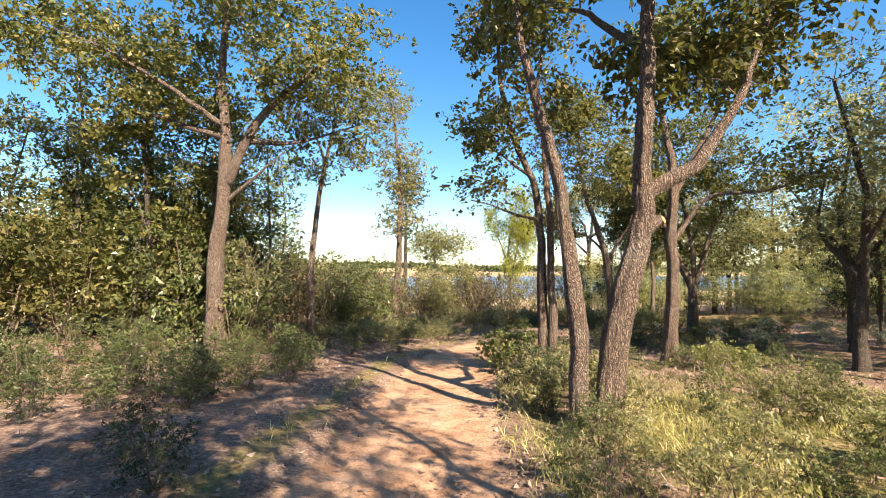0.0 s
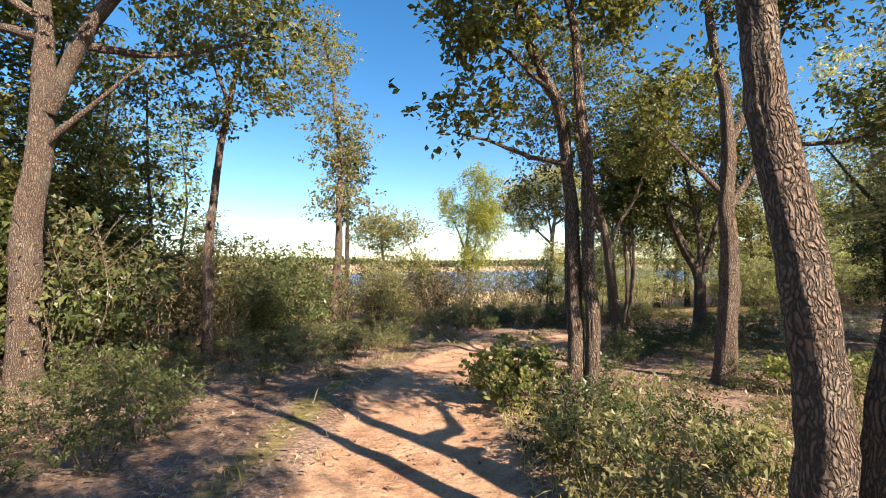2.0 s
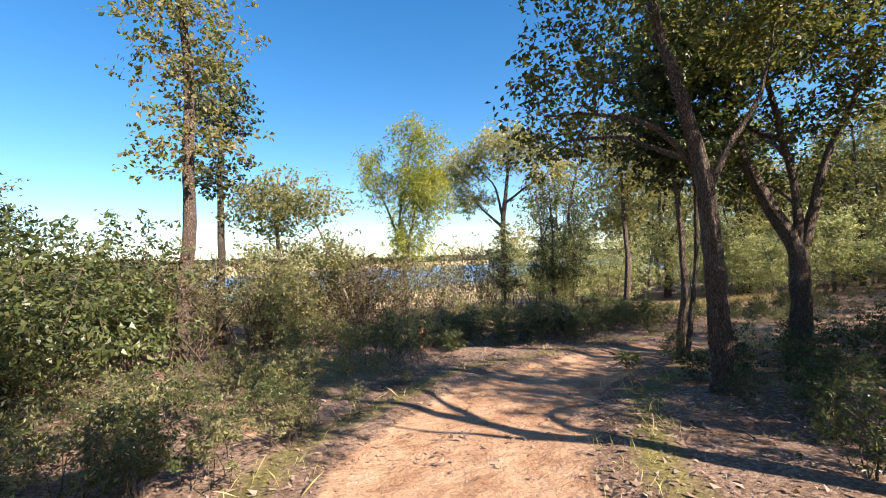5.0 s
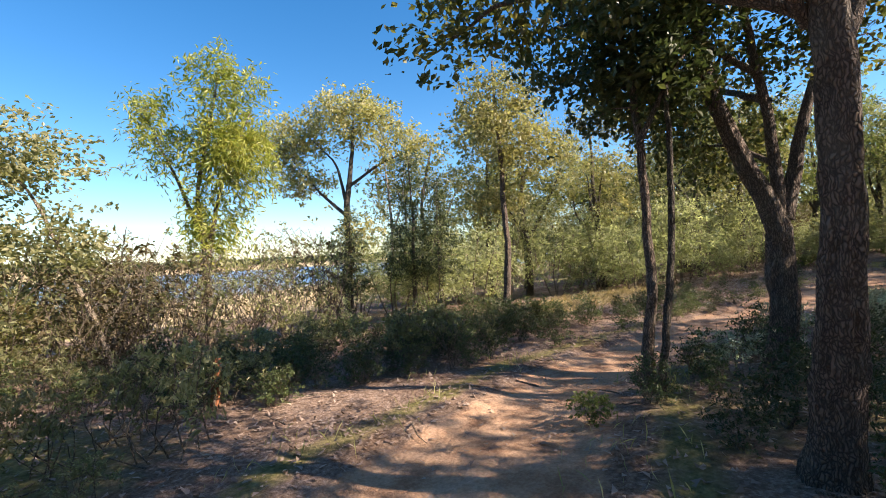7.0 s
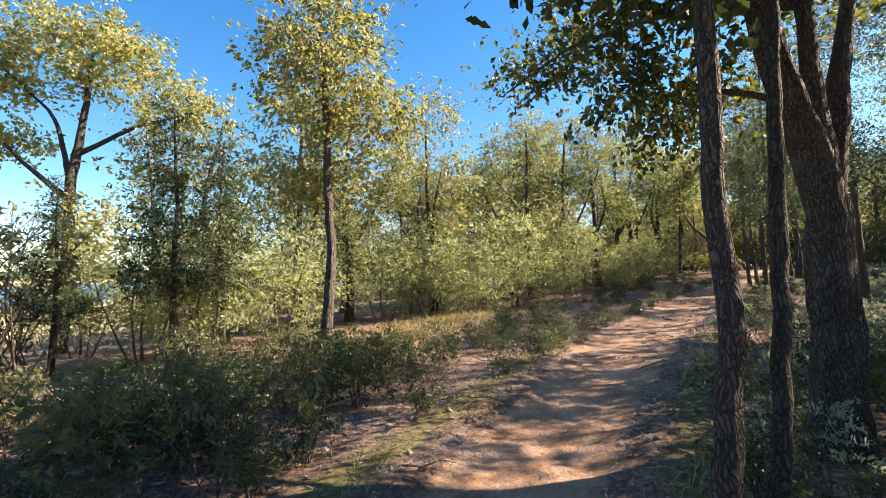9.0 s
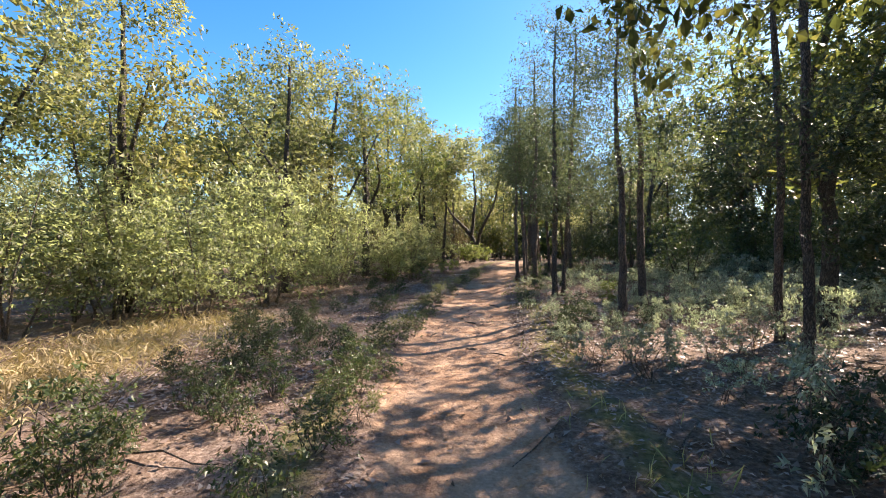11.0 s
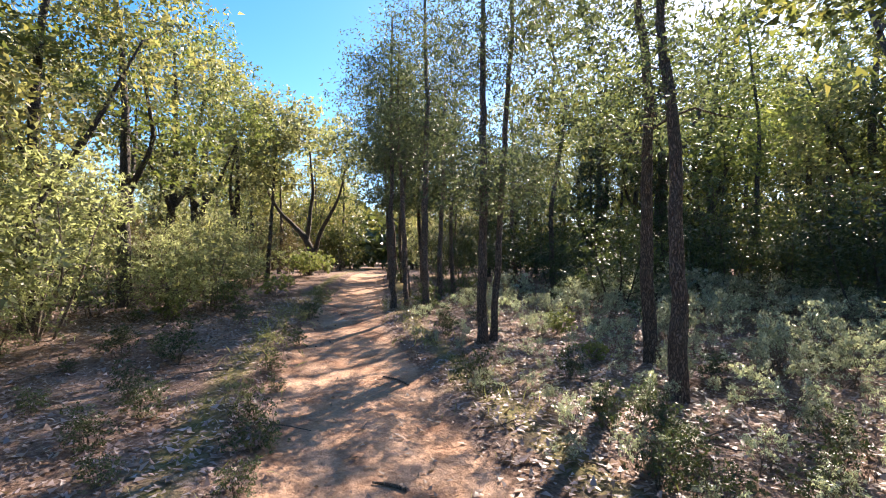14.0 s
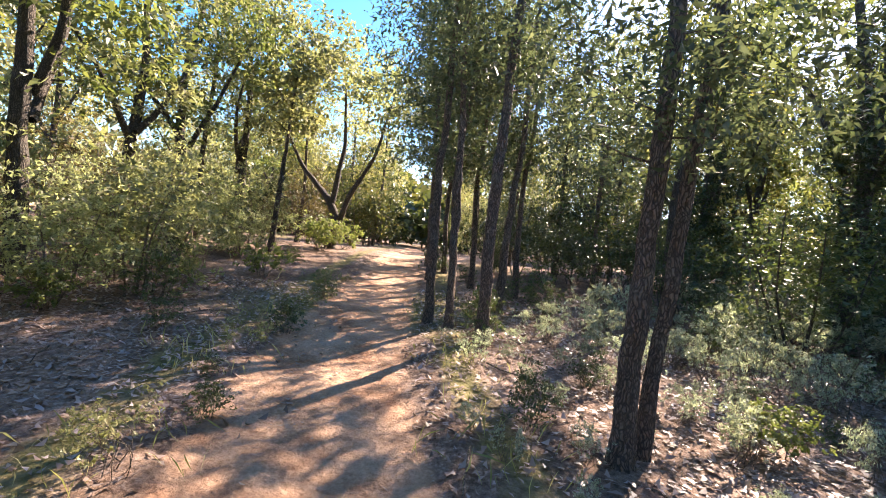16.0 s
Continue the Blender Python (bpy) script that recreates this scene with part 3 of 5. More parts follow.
# ---------------------------------------------------------------- lakeside trees
tree("oak_tree", -3.35, 10.6, "tall slender oak before the lake", "tree", BARK_OAK, LEAF_OAK, sides=16, rough=0.12, seed=21,
     limbs=[taper([(0.0, 0, -0.05), (0.03, 0, 2.17), (0.22, 0, 3.95), (0.58, -0.1, 5.5), (0.75, -0.1, 6.8)], 0.095, 0.02),
            taper([(0.38, -0.05, 4.5), (0.09, 0, 5.4), (-0.27, 0, 6.0)], 0.04, 0.01)],
     lumps=[(0.8, 0, 6.3, 1.2, 1.0, 0.9), (-0.3, 0, 6.0, 0.9, 0.8, 0.7), (1.2, 0, 5.0, 0.7, 0.6, 0.6), (0.0, 0, 4.5, 0.5, 0.5, 0.45)], twigs=135, per_twig=50, size=0.085, spread=0.18)
tree("oak_tree", -1.9, 16.8, "upright oak clothed in yellowing leaves down its trunk", "tree", BARK_OAK, LEAF_GOLD, sides=14, rough=0.12, seed=22,
     limbs=[taper([(0.0, 0, -0.05), (0.2, 0, 2.9), (0.25, 0, 5.6), (-0.02, 0, 8.0), (-0.46, 0, 10.0)], 0.14, 0.02)],
     lumps=[(-0.3, 0, 8.7, 1.2, 1.1, 1.6), (0.25, 0, 6.1, 1.2, 1.1, 1.0), (0.35, 0, 4.2, 0.95, 0.9, 0.9)], twigs=120, per_twig=62, size=0.105, spread=0.24)
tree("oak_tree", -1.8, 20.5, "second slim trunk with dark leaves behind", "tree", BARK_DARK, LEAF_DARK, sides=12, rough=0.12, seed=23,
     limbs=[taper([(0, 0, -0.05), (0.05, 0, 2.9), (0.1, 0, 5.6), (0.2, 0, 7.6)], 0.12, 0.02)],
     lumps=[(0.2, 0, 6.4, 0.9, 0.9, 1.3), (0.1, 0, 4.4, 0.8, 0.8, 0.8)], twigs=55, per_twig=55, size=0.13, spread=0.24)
tree("oak_sapling", -0.3, 20.6, "small pale-stemmed tree with light green leaves", "tree", BARK_PALE, LEAF_OLIVE, sides=10, rough=0.1, seed=24,
     limbs=[taper([(-0.1, 0, -0.1), (-0.04, 0, 2.2), (-0.12, 0, 3.8), (0.1, 0, 4.6)], 0.08, 0.02), taper([(2.0, -0.6, -0.1), (1.66, -0.6, 1.2), (1.24, -0.45, 2.35), (0.99, -0.35, 3.1), (0.35, -0.1, 3.9)], 0.05, 0.012)],
     lumps=[(-0.3, 0, 3.6, 0.9, 0.9, 0.9), (0.8, -0.3, 3.7, 1.0, 0.8, 0.6), (-0.1, 0, 2.3, 0.8, 0.7, 0.8), (0.2, 0, 1.1, 0.9, 0.7, 0.7), (1.2, -0.4, 2.2, 0.8, 0.6, 0.6)], twigs=200, per_twig=66, size=0.095, spread=0.24)
tree("willow_tree", 3.5, 21.7, "feathery yellow-green willow at the lake edge", "tree", TWIG, LEAF_WILLOW, sides=10, rough=0.1, seed=25, narrow=0.22, droop=0.1, thin=0.7,
     limbs=[taper([(-0.06, 0.05, -0.2), (-0.09, 0.07, 2.07), (-0.18, 0.14, 3.56), (0.32, -0.24, 6.1)], 0.09, 0.015),
            taper([(-0.06, 0.03, 2.0), (0.21, -0.16, 3.53), (0.77, -0.58, 5.1)], 0.06, 0.012), taper([(-0.12, 0.09, 2.4), (-0.56, 0.43, 3.84), (-1.1, 0.83, 5.4)], 0.05, 0.01)],
     lumps=[(0.35, -0.2, 6.0, 0.75, 0.7, 0.9), (0.1, 0, 4.6, 0.8, 0.8, 1.0), (0.65, -0.4, 4.3, 0.6, 0.6, 1.1), (-0.95, 0.7, 4.9, 0.55, 0.5, 1.0), (0.1, -0.1, 2.9, 0.75, 0.7, 0.8)], twigs=205, per_twig=62, size=0.15, spread=0.2)
tree("oak_tree", 8.3, 25.0, "round-crowned oak turning gold at the shore", "tree", BARK_DARK, LEAF_GOLD, sides=12, rough=0.12, seed=26,
     limbs=[taper([(-0.09, 0.08, -0.4), (0.01, 0, 3.6), (0.21, -0.2, 5.4), (0.3, -0.3, 6.6)], 0.14, 0.025),
            taper([(0, 0, 3.3), (-0.54, 0.53, 4.0), (-1.34, 1.3, 5.4)], 0.07, 0.012), taper([(0.02, 0, 3.8), (-0.16, 0.15, 5.1), (-0.96, 0.93, 6.3)], 0.06, 0.01),
            taper([(0.06, -0.06, 4.2), (0.91, -0.88, 4.9), (1.63, -1.58, 5.2)], 0.065, 0.01)],
     lumps=[(0.2, -0.2, 6.5, 1.6, 1.5, 0.9), (-1.3, 1.2, 5.9, 1.1, 1.1, 0.85), (1.6, -1.4, 5.6, 1.0, 1.0, 0.75), (-1.1, 1.0, 4.6, 1.0, 0.9, 0.5), (0.3, -0.2, 2.4, 0.7, 0.7, 0.9)], twigs=200, per_twig=80, size=0.115, spread=0.27)
tree("oak_tree", 8.65, 17.9, "young straight oak with layered sunlit crown", "tree", BARK_OAK, LEAF_GOLD, sides=20, rough=0.12, seed=27,
     limbs=[taper([(-0.04, 0.04, -0.05), (0.05, -0.04, 1.55), (0.04, -0.03, 3.36), (-0.03, 0.02, 4.6), (-0.02, 0.02, 5.8)], 0.085, 0.018)],
     lumps=[(0, 0, 5.0, 1.0, 1.0, 0.95), (-0.2, 0.1, 4.2, 1.15, 1.1, 0.75), (0.9, -0.3, 3.7, 0.9, 0.9, 0.7), (0.4, 0.5, 2.8, 0.7, 0.7, 0.5)], twigs=140, per_twig=72, size=0.085, spread=0.2)
tree("dead_tree", 10.3, 25.5, "bare grey dead tree with fine branches", "tree", BARK_PALE, LEAF_BROWN, sides=8, rough=0.1, seed=28,
     limbs=[taper([(0, 0, -0.1), (0.1, 0, 2.5), (0, 0, 4.2), (-0.2, 0, 6.4)], 0.08, 0.015), taper([(0.05, 0, 2.6), (0.6, 0, 3.8), (0.8, 0, 5.4)], 0.045, 0.01)],
     lumps=[(-0.1, 0, 5.2, 0.9, 0.9, 1.3), (0.7, 0, 4.6, 0.6, 0.6, 0.9)], twigs=70, per_twig=3, size=0.1, spread=0.2)

# ---------------------------------------------------------------- slim junipers and oaks along the last stretch
SLIM = dict(rough=0.14, narrow=0.42, shape=3)


def slim(x, y, path, r, seed, label="slim dark juniper trunk with feathery grey-green boughs", low=1.9, wide=1.25, leaf=LEAF_JUNIPER, twigs=118, size=0.066, sides=14):
    top = path[-1]
    path = path + [(top[0], top[1], top[2] + 1.6)]
    at = lambda z: tuple(np.interp(z, [p[2] for p in path], [p[i] for p in path]) for i in (0, 1))
    zt = path[-1][2]
    lumps = [(*at(z), z, wide * w, wide * w, 0.55) for z, w in ((zt, 0.45), (zt - 0.9, 0.8), ((zt + low) / 2, 1.0), (low + 0.4, 0.9))]
    return tree("juniper_tree", x, y, label, "tree", BARK_OAK, leaf, "slim trees by the trail", limbs=[taper(path, r, 0.02)], lumps=lumps, twigs=twigs, per_twig=72, size=size, seed=seed, spread=0.2, sides=sides, step=0.14, **SLIM)


slim(14.82, 11.25, [(-0.06, -0.1, -0.08), (-0.05, -0.08, 1.12), (-0.04, -0.07, 2.2), (0, 0, 3.0), (0.04, 0.07, 3.9)], 0.07, 31, low=2.5, wide=1.35, twigs=115, sides=24)
slim(15.85, 10.3, [(-0.01, -0.02, -0.08), (0, 0, 1.5), (0, 0.02, 3.0), (0.06, 0.1, 4.2), (0.08, 0.13, 5.0)], 0.075, 32, low=2.6, wide=1.35, twigs=115, sides=22)
slim(17.45, 11.63, [(0, 0, -0.06), (0.03, 0.04, 1.96), (0.03, 0.05, 3.5), (0.02, 0.03, 4.7)], 0.065, 33)
slim(17.55, 11.42, [(-0.02, 0.0, -0.06), (-0.03, -0.08, 1.6), (-0.08, -0.18, 3.2), (-0.13, -0.27, 4.5)], 0.05, 34)
slim(20.7, 11.9, [(0, 0, -0.06), (0.04, 0.07, 2.0), (0.05, 0.09, 4.1)], 0.055, 35, low=3.0)
slim(20.4, 11.7, [(0, 0, -0.06), (0.08, 0.13, 2.0), (0.14, 0.22, 3.6)], 0.05, 36, low=3.0)
slim(19.8, 11.5, [(0.02, 0.03, -0.06), (0.04, 0.07, 1.6), (0.04, 0.06, 3.5), (0.06, 0.1, 4.6)], 0.07, 37, low=2.8)
slim(21.5, 10.6, [(0, 0, -0.06), (-0.03, -0.05, 1.6), (-0.04, -0.07, 3.4)], 0.065, 38, low=2.6)
slim(11.3, 10.7, [(0, 0, -0.06), (0.05, 0.05, 2.0), (0.0, 0.1, 4.2), (0.1, 0.1, 5.2)], 0.05, 39, low=2.0, wide=1.6, twigs=150)
slim(12.5, 10.1, [(0, 0, -0.06), (-0.05, 0.05, 2.2), (0.0, 0.1, 4.0), (0.0, 0.15, 5.4)], 0.05, 40, low=2.2, wide=1.6, twigs=150)
for i, (x, y) in enumerate(((22.4, 11.0), (23.6, 10.2), (24.2, 10.9), (25.3, 10.2), (26.3, 10.35), (28.6, 9.4), (22.9, 9.6), (24.6, 6.7), (27.6, 8.6))):
    slim(x, y, [(0, 0, -0.06), (0.05, 0.1, 2.0), (0.0, 0.1 * (i % 3), 3.6 + 0.3 * (i % 2))], 0.06, 50 + i, low=2.2, twigs=80, size=0.11, sides=10)
tree("oak_tree", 20.5, 5.2, "dark many-limbed oak over shaded undergrowth", "tree", BARK_DARK, LEAF_BRIGHT, sides=16, rough=0.14, seed=61,
     limbs=[taper([(-0.12, -0.19, -0.1), (-0.09, -0.15, 2.3), (-0.13, -0.2, 3.4), (0, 0, 5.1), (0.17, 0.27, 6.9)], 0.2, 0.03),
            taper([(-0.1, -0.17, 2.5), (0.33, 0.55, 4.1), (0.72, 1.18, 4.8)], 0.08, 0.015), taper([(-0.1, -0.16, 2.8), (-0.55, -0.9, 4.6), (-0.74, -1.22, 6.1)], 0.08, 0.015),
            taper([(-0.1, -0.2, 1.9), (-0.9, 0.6, 3.0), (-1.6, 1.2, 3.4)], 0.06, 0.012)],
     lumps=[(0.1, 0.2, 6.6, 1.8, 1.8, 1.2), (0.8, 1.2, 4.9, 1.2, 1.2, 0.7), (-0.8, -1.2, 5.6, 1.2, 1.2, 0.9), (-1.6, 1.2, 3.7, 0.9, 0.9, 0.5)], twigs=85, per_twig=48, size=0.12, spread=0.26)
tree("oak_tree", 16.0, 4.8, "tall bare-stemmed oak with thin yellowing top", "tree", BARK_OAK, LEAF_BRIGHT, sides=14, rough=0.12, seed=62,
     limbs=[taper([(-0.29, -0.48, -0.1), (-0.26, -0.44, 2.5), (-0.1, -0.16, 3.9), (0.12, 0.2, 5.3), (0.29, 0.47, 6.6)], 0.1, 0.02), taper([(0.07, 0.11, 4.9), (-0.13, -0.22, 5.5), (-0.5, -0.8, 6.3)], 0.045, 0.012)],
     lumps=[(0.3, 0.4, 6.8, 1.1, 1.1, 0.8), (-0.6, -0.8, 6.4, 0.8, 0.8, 0.6)], twigs=55, per_twig=42, size=0.1, spread=0.22)
tree("oak_tree", 29.1, 12.6, "low spreading oak with dark forked trunk", "tree", BARK_DARK, LEAF_OLIVE, sides=12, rough=0.12, seed=63,
     limbs=[taper([(-0.04, -0.06, -0.1), (-0.1, -0.16, 1.0), (0.11, 0.18, 1.6), (0.6, 0.9, 2.3), (1.0, 1.5, 3.6)], 0.16, 0.03), taper([(-0.05, -0.09, 0.0), (-0.22, -0.37, 1.56), (-0.6, -0.95, 2.7), (-0.8, -1.2, 4.2)], 0.1, 0.02),
            taper([(0, 0, 1.3), (0.1, -0.2, 3.0), (0, 0, 5.0)], 0.09, 0.02)],
     lumps=[(0, 0, 5.4, 1.7, 1.7, 1.0), (1.0, 1.6, 4.0, 1.3, 1.3, 0.8), (-0.8, -1.3, 4.2, 1.2, 1.2, 0.8)], twigs=90, per_twig=50, size=0.15, spread=0.3)
tree("oak_sapling", 26.3, 14.05, "slender leaning oak in the clearing's edge", "tree", BARK_DARK, LEAF_OLIVE, sides=12, rough=0.12, seed=64,
     limbs=[taper([(0, 0, -0.1), (-0.05, -0.05, 1.6), (-0.08, -0.1, 2.8), (-0.15, -0.2, 4.6)], 0.07, 0.015)],
     lumps=[(-0.1, -0.2, 4.6, 1.1, 1.1, 0.9), (0, 0, 3.2, 1.0, 1.0, 0.6)], twigs=60, per_twig=50, size=0.13, spread=0.25)


# ---------------------------------------------------------------- background trees from a few grown forms
def form(kind, seed):
    r = random.Random(seed)
    b = lambda s: r.uniform(-s, s)
    if kind == "oak":
        return dict(bark=BARK_DARK, leaf=(LEAF_OAK, LEAF_GOLD, LEAF_OLIVE, LEAF_BRIGHT)[seed % 4], sides=10, rough=0.12, seed=seed, size=0.16, twigs=70, per_twig=52, spread=0.32, shape=3,
                    limbs=[taper([(0, 0, -0.1), (b(0.1), b(0.1), 1.6), (b(0.25), b(0.25), 3.4), (b(0.4), b(0.4), 5.8)], 0.13, 0.03),
                           taper([(0, 0, 1.8), (0.6, b(0.4), 2.8), (1.3, b(0.6), 4.2)], 0.06, 0.015), taper([(0, 0, 2.1), (-0.6, b(0.4), 3.0), (-1.2, b(0.6), 4.3)], 0.06, 0.015)],
                    lumps=[(b(0.3), b(0.3), 5.6, 1.5, 1.5, 1.0), (1.2, b(0.5), 4.2, 1.1, 1.1, 0.8), (-1.2, b(0.5), 4.1, 1.1, 1.1, 0.8), (b(0.6), b(0.8), 2.9, 1.2, 1.2, 0.7)])
    if kind == "edge_oak":
        return dict(form("oak", seed), size=0.105, twigs=120, per_twig=62, spread=0.23)
    if kind == "sparse_oak":
        return dict(form("oak", seed), size=0.11, twigs=85, per_twig=52, spread=0.22)
    if kind == "pale_thicket":
        return dict(form("thicket", seed), leaf=LEAF_PALE, size=0.1, twigs=95, per_twig=50, spread=0.19, narrow=0.5)
    # shaded copy of the thicket: deep shade put into leaf and bark colour
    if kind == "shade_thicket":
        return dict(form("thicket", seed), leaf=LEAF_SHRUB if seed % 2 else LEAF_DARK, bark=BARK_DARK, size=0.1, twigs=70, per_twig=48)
    if kind == "juniper":
        return dict(bark=BARK_DARK, leaf=LEAF_DARK if seed % 2 else LEAF_SHRUB, sides=9, rough=0.1, seed=seed, size=0.12, twigs=120, per_twig=62, spread=0.18, shape=3, narrow=0.35,
                    limbs=[taper([(0, 0, -0.1), (b(0.05), b(0.05), 2.0), (b(0.1), b(0.1), 4.0), (b(0.1), b(0.1), 6.0)], 0.1, 0.015)],
                    lumps=[(0, 0, 5.6, 0.45, 0.45, 0.7), (0, 0, 4.5, 0.75, 0.75, 0.7), (0, 0, 3.3, 0.95, 0.95, 0.7), (b(0.2), b(0.2), 2.1, 1.05, 1.05, 0.6)])
    if kind == "thicket":
        return dict(bark=TWIG, leaf=(LEAF_OLIVE, LEAF_BROWN, LEAF_SHRUB, LEAF_OAK)[seed % 4], sides=7, rough=0.1, seed=seed, size=0.125, twigs=64, per_twig=46, spread=0.24, shape=3, fill=0.4,
                    limbs=[taper([(0, 0, -0.1), (b(0.2), b(0.2), 1.0), (b(0.4), b(0.4), 2.4)], 0.035, 0.01), taper([(0.2, 0, -0.1), (0.6, b(0.3), 1.0), (0.9, b(0.4), 2.0)], 0.025, 0.008),
                           taper([(-0.2, 0, -0.1), (-0.6, b(0.3), 1.0), (-0.8, b(0.4), 2.1)], 0.025, 0.008), taper([(0, 0.2, -0.1), (b(0.4), 0.6, 1.2), (b(0.4), 0.9, 2.6)], 0.025, 0.008)],
                    lumps=[(b(0.3), b(0.3), 2.2, 1.1, 1.1, 0.9), (0.7, b(0.3), 1.2, 0.9, 0.9, 0.8), (-0.7, b(0.3), 1.1, 0.9, 0.9, 0.8)])
    if kind == "brush":
        stems = [taper([(b(0.4), b(0.4), -0.1), (b(0.6), b(0.6), 0.9), (b(0.9), b(0.9), 1.9)], 0.012, 0.004) for _ in range(14)]
        return dict(bark=TWIG, leaf=LEAF_BROWN if seed % 2 else LEAF_OLIVE, sides=5, seed=seed, size=0.09, twigs=70, per_twig=9, spread=0.16, shape=3, fill=0.6, thin=0.7, limbs=stems, lumps=[(0, 0, 1.2, 0.9, 0.9, 0.9)])
    return dict(bark=BARK_DARK, leaf=LEAF_BRIGHT if seed % 2 else LEAF_OAK, sides=9, rough=0.1, seed=seed, size=0.14, twigs=50, per_twig=55, spread=0.26, shape=3,
                limbs=[taper([(0, 0, -0.1), (b(0.15), b(0.15), 2.2), (b(0.3), b(0.3), 4.6), (b(0.4), b(0.4), 7.2)], 0.075, 0.02)],
                lumps=[(b(0.3), b(0.3), 6.6, 1.1, 1.1, 1.1), (b(0.5), b(0.5), 5.0, 1.0, 1.0, 0.7), (b(0.5), b(0.5), 3.8, 0.8, 0.8, 0.5)])


LABEL = {"shade_thicket": ("thicket_shrub", "dense thicket, leaves and bark coloured dark for deep shade", "shrub"), "sparse_oak": ("oak_tree", "thin-leaved oak with backlit green leaves", "tree"), "pale_thicket": ("thicket_shrub", "pale grey-olive leafy brush at the clearing's edge", "shrub"), "edge_oak": ("oak_tree", "sunlit leafy oak at the clearing's edge", "tree"), "oak": ("oak_tree", "leafy oak in the wood's edge, olive and yellowing", "tree"), "juniper": ("juniper_tree", "dense dark green juniper with a pointed top", "tree"),
         "thicket": ("thicket_shrub", "tangled multi-stemmed brush, taller than a person", "shrub"), "pole": ("oak_sapling", "tall thin-stemmed tree in the wood", "tree"),
         "brush": ("dry_brush", "dry brown brush of bare upright stems", "shrub")}
FORMS = {}


def place(kind, variant, x, y, s=1.0, turn=None, sz=None):
    name, label, cat = LABEL[kind]
    turn = (x * 71 + y * 37) % 360 if turn is None else turn
    m = Matrix.LocRotScale((x, y, h1(x, y)), Euler((0, 0, radians(turn))), (s, s, sz or s))
    if (kind, variant) not in FORMS:
        FORMS[kind, variant] = ob = tree(name, 0, 0, label, cat, group=kind + " stand", **form(kind, 40 + variant))
    else:
        ob = copy_thing(FORMS[kind, variant], m)
    ob.matrix_basis = m
    return ob


def scatter(kind, n, x0, x1, y0, y1, s0, s1, seed, apart=1.0, variants=4, keep=1.2, place=place, tall=1.0):
    r = random.Random(seed)
    done = []
    for _ in range(n * 14):
        x, y, s = r.uniform(x0, x1), r.uniform(y0, y1), r.uniform(s0, s1)
        if trail_gap(x, y) < keep or any(math.hypot(x - a, y - b) < apart for a, b in done):
            continue
        place(kind, r.choice(variants) if isinstance(variants, tuple) else r.randrange(variants), x, y, s, r.uniform(0, 360), s * tall * r.uniform(0.9, 1.15))
        done.append((x, y))
        if len(done) >= n:
            break


# left of the start: brush and trees before the lake
scatter("thicket", 18, -14, -5.4, 8.6, 17, 0.75, 1.1, 1, 1.5, (0, 3, 3, 2))
scatter("brush", 10, -9, -3.2, 8.6, 13, 0.9, 1.3, 43, 0.9)
scatter("oak", 7, -18, -7.5, 11, 24, 0.75, 1.0, 2, 2.8)
scatter("pole", 9, -12, -5.6, 9, 16, 0.55, 0.85, 3, 1.4)
scatter("thicket", 13, -7, -2.4, 11.8, 20, 0.55, 0.85, 4, 1.3, (3, 3, 2))
scatter("brush", 12, -6, 0.5, 15.5, 23, 0.8, 1.1, 41, 1.1)
scatter("thicket", 8, -6, 2.2, 21, 26, 0.5, 0.75, 42, 1.6)
scatter("brush", 14, 1.4, 6.8, 19.5, 24, 1.0, 1.35, 5, 0.8)
scatter("brush", 30, -14, 16, 27, 40, 0.7, 1.1, 51, 1.5)
# juniper and brush beyond the young oak
for x, y, s, v in ((9.9, 8.0, 0.85, 3), (10.4, 10.6, 0.6, 1), (7.9, 20.4, 0.7, 1), (8.9, 20.6, 0.62, 1), (7.0, 22.2, 0.5, 3), (10.2, 22.3, 0.62, 3)):
    place("juniper", v, x, y, s)
scatter("pale_thicket", 12, 8.0, 15, 20.4, 24.5, 0.65, 1.0, 6, 1.3, (0, 2))
scatter("oak", 9, 11, 24, 22, 31, 0.85, 1.05, 7, 2.6)
scatter("pale_thicket", 11, 14.2, 24, 17.6, 20.5, 0.65, 0.95, 8, 1.5, (0, 2, 0))
scatter("oak", 5, 18, 29, 19, 24, 0.9, 1.1, 9, 2.4)
scatter("thicket", 9, 20.5, 29, 14.8, 17, 0.4, 0.65, 91, 1.5, (0, 2, 3))
for i, (x, y, s) in enumerate(((14.3, 19.4, 0.8), (15.6, 18.9, 0.75), (16.9, 18.4, 0.8), (18.1, 17.1, 0.7), (19.3, 16.7, 0.75), (20.6, 16.1, 0.65), (22.0, 15.6, 0.7), (23.5, 15.1, 0.6), (25.0, 14.9, 0.65), (26.6, 14.5, 0.6))):
    place("pale_thicket", (0, 2)[i % 2], x, y + 0.4 * math.sin(i * 2.1), s * (0.85 + 0.35 * math.sin(i * 3.7)))
# end of the trail
scatter("thicket", 14, 33, 42, 0, 18, 0.9, 1.2, 92, 1.8, (0, 3, 2))
scatter("oak", 12, 34, 50, 0, 20, 0.8, 1.0, 10, 3.0)
scatter("pole", 10, 27, 45, 3, 16, 0.7, 0.95, 11, 2.2)
scatter("thicket", 12, 30, 46, 2, 20, 0.5, 0.8, 12, 2.4)
